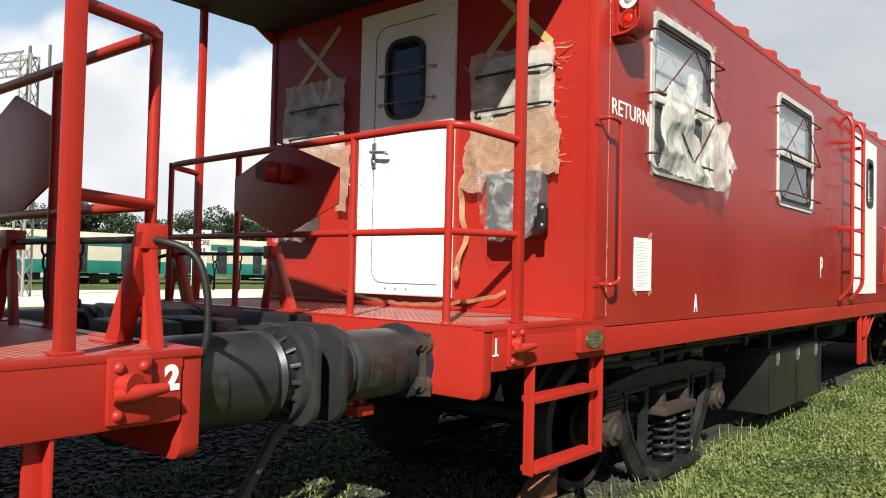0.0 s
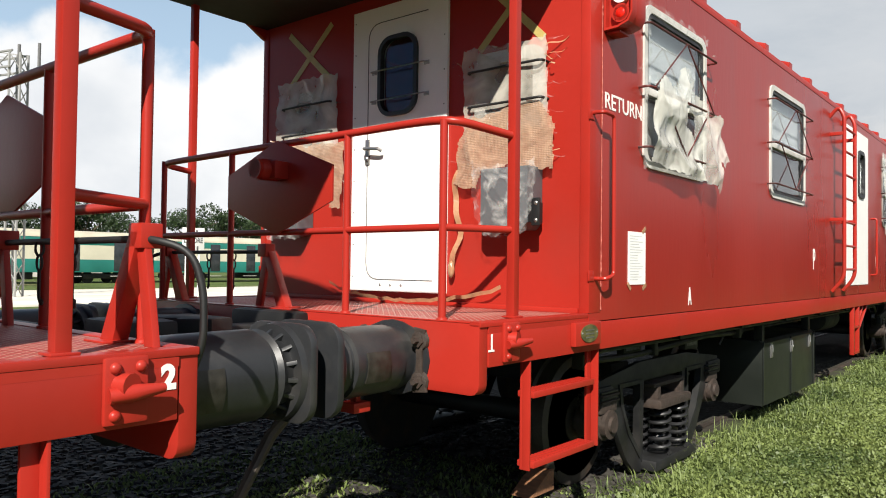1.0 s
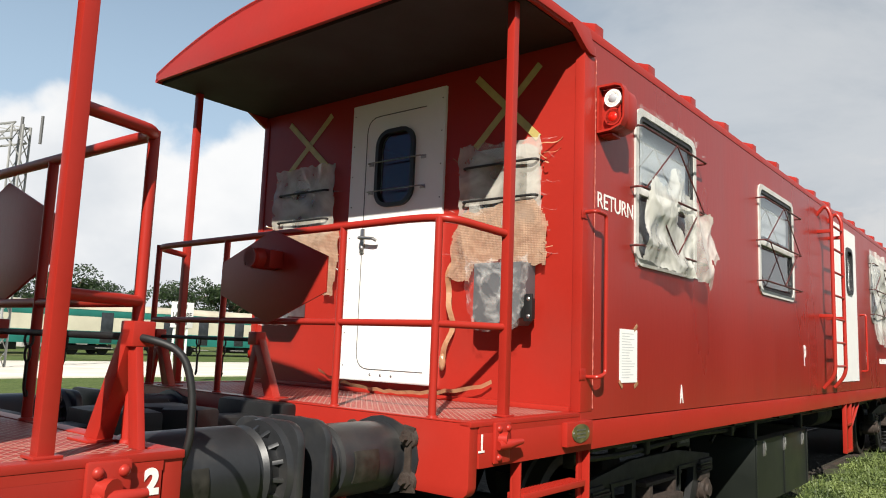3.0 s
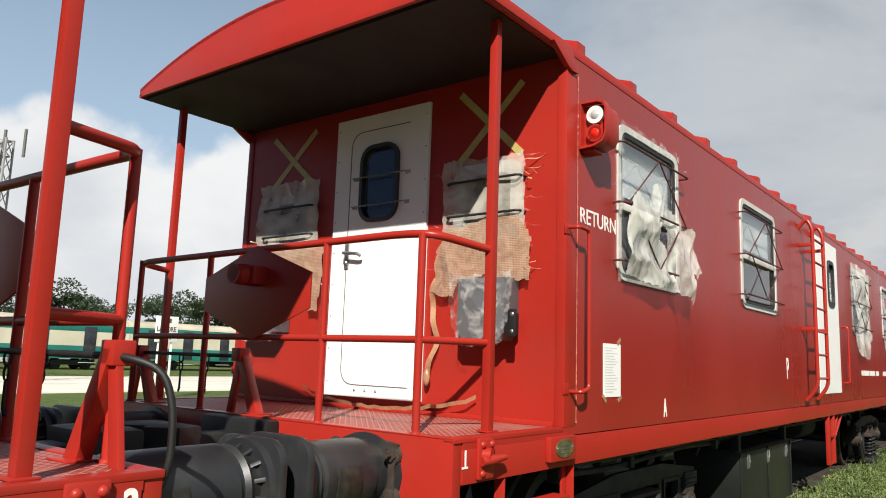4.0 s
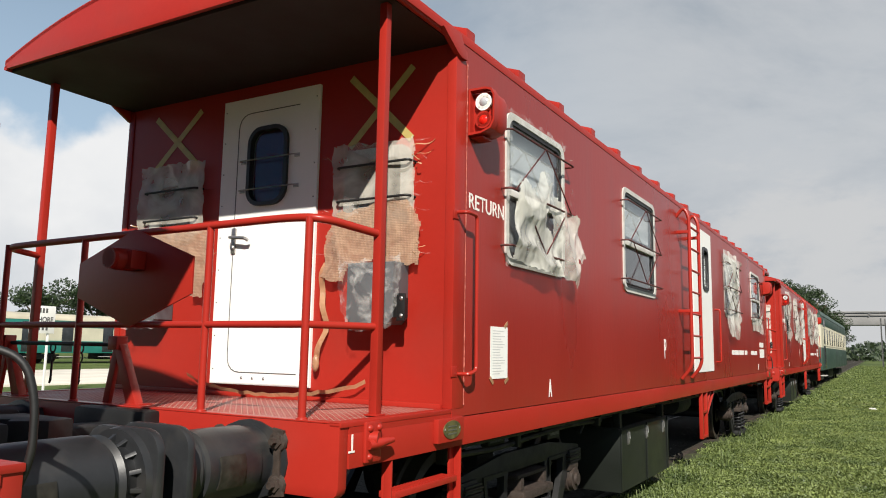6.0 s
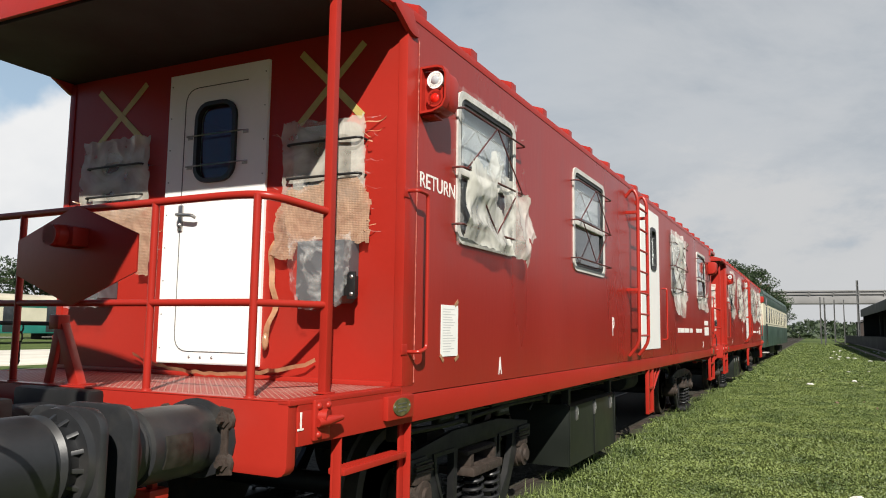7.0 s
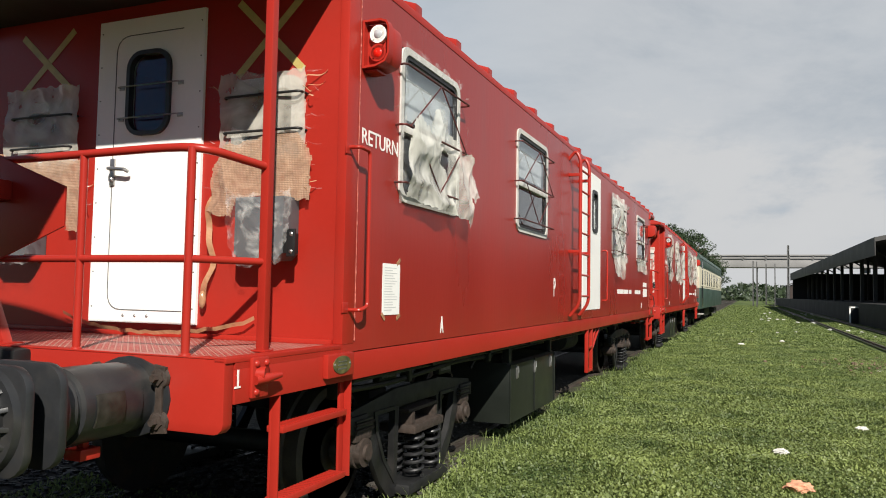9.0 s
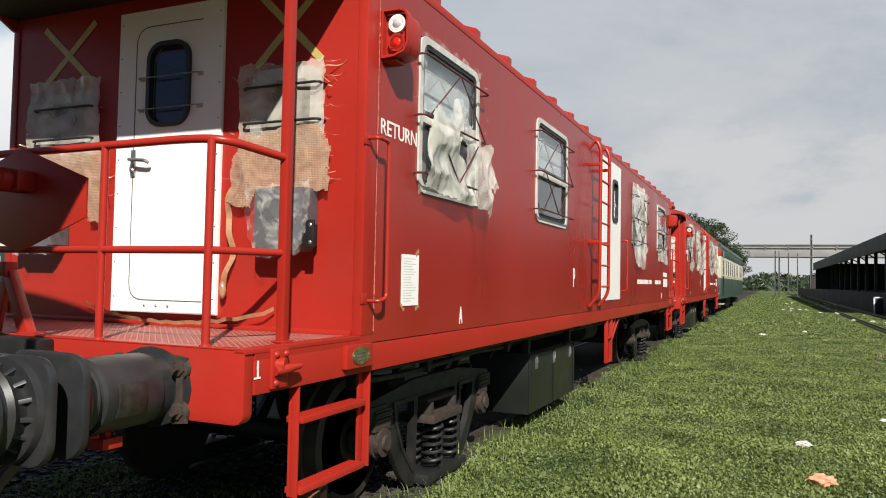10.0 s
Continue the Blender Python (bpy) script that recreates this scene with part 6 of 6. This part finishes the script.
pole(8.0, 130, 7.0, 0.1, "dull steel pole along the siding")

box_stand = thing("signal_cabinet", (9.8, 48, GZ), "small white-edged cabinet beside the siding", "cabinet")
bm = bmesh.new()
box(bm, 9.5, 10.1, 47.8, 48.2, GZ, 0.95, 0.02)
part("body", bm, BLACK, box_stand)
for a, b, c, d in ((9.46, 9.54, GZ, 1.0), (10.06, 10.14, GZ, 1.0), (9.46, 10.14, 0.94, 1.02)):
    bm = bmesh.new()
    box(bm, a, b, 47.76, 47.82, c, d)
    part("edge", bm, WHITE, box_stand)

RUBBLE = material("brick_rubble_earth", (0.15, 0.095, 0.065), 0.9, vary=0.35, scale=8)
# rubble by the siding
bm = bmesh.new()
g = np.random.default_rng(8)
for k in range(260):
    x, y, s = 6.9 + g.normal() * 0.9, 16.5 + g.normal() * 1.3, g.uniform(0.015, 0.055)
    bmesh.ops.create_cube(bm, size=1, matrix=pose(x, y, GZ + s * 0.25, g.uniform(0, 90), g.uniform(0, 90), g.uniform(0, 90)) @ Matrix.Diagonal((s * 1.6, s, s * 0.7, 1)))
tagged(part("brick_rubble", bm, RUBBLE), "reddish brick rubble and earth beside the siding", "rubble", kind="stuff")

# litter
LITTER = material("white_litter", (0.55, 0.54, 0.5), 0.6, vary=0.2, scale=20, bump=0.5)
LITTER_PINK = material("peach_litter", (0.62, 0.30, 0.18), 0.6, vary=0.3, scale=20, bump=0.5)


def litter(x, y, s, mat, seed, label):
    bm = bmesh.new()
    bmesh.ops.create_icosphere(bm, subdivisions=3, radius=1)
    for v in bm.verts:
        v.co *= 0.7 + 0.6 * abs(noise.noise(v.co * 1.7 + Vector((seed, 0, 0)))) + 0.25 * noise.noise(v.co * 4 + Vector((seed, 3, 0)))
        v.co = Vector((x + v.co.x * s, y + v.co.y * s * 0.7, max(GZ, GZ + s * 0.3 + v.co.z * s * 0.45)))
    tagged(part("litter", bm, mat, None, "", 25), label, "litter", "litter in the grass")


litter(4.05, 3.2, 0.13, LITTER_PINK, 1.0, "crumpled peach-coloured plastic bag in the weeds")
litter(3.97, 4.75, 0.09, LITTER, 2.0, "crumpled white plastic scrap in the weeds")
litter(4.95, 6.7, 0.08, LITTER, 3.0, "crumpled white plastic scrap in the weeds")
for k in range(46):
    y = rr.uniform(13, 75)
    litter(rr.uniform(4.5, 8.8) if k % 3 else rr.uniform(3, 10), y, rr.uniform(0.04, 0.09) * (1 + y / 90), LITTER, 5.0 + k, "white paper and plastic scrap in the grass")
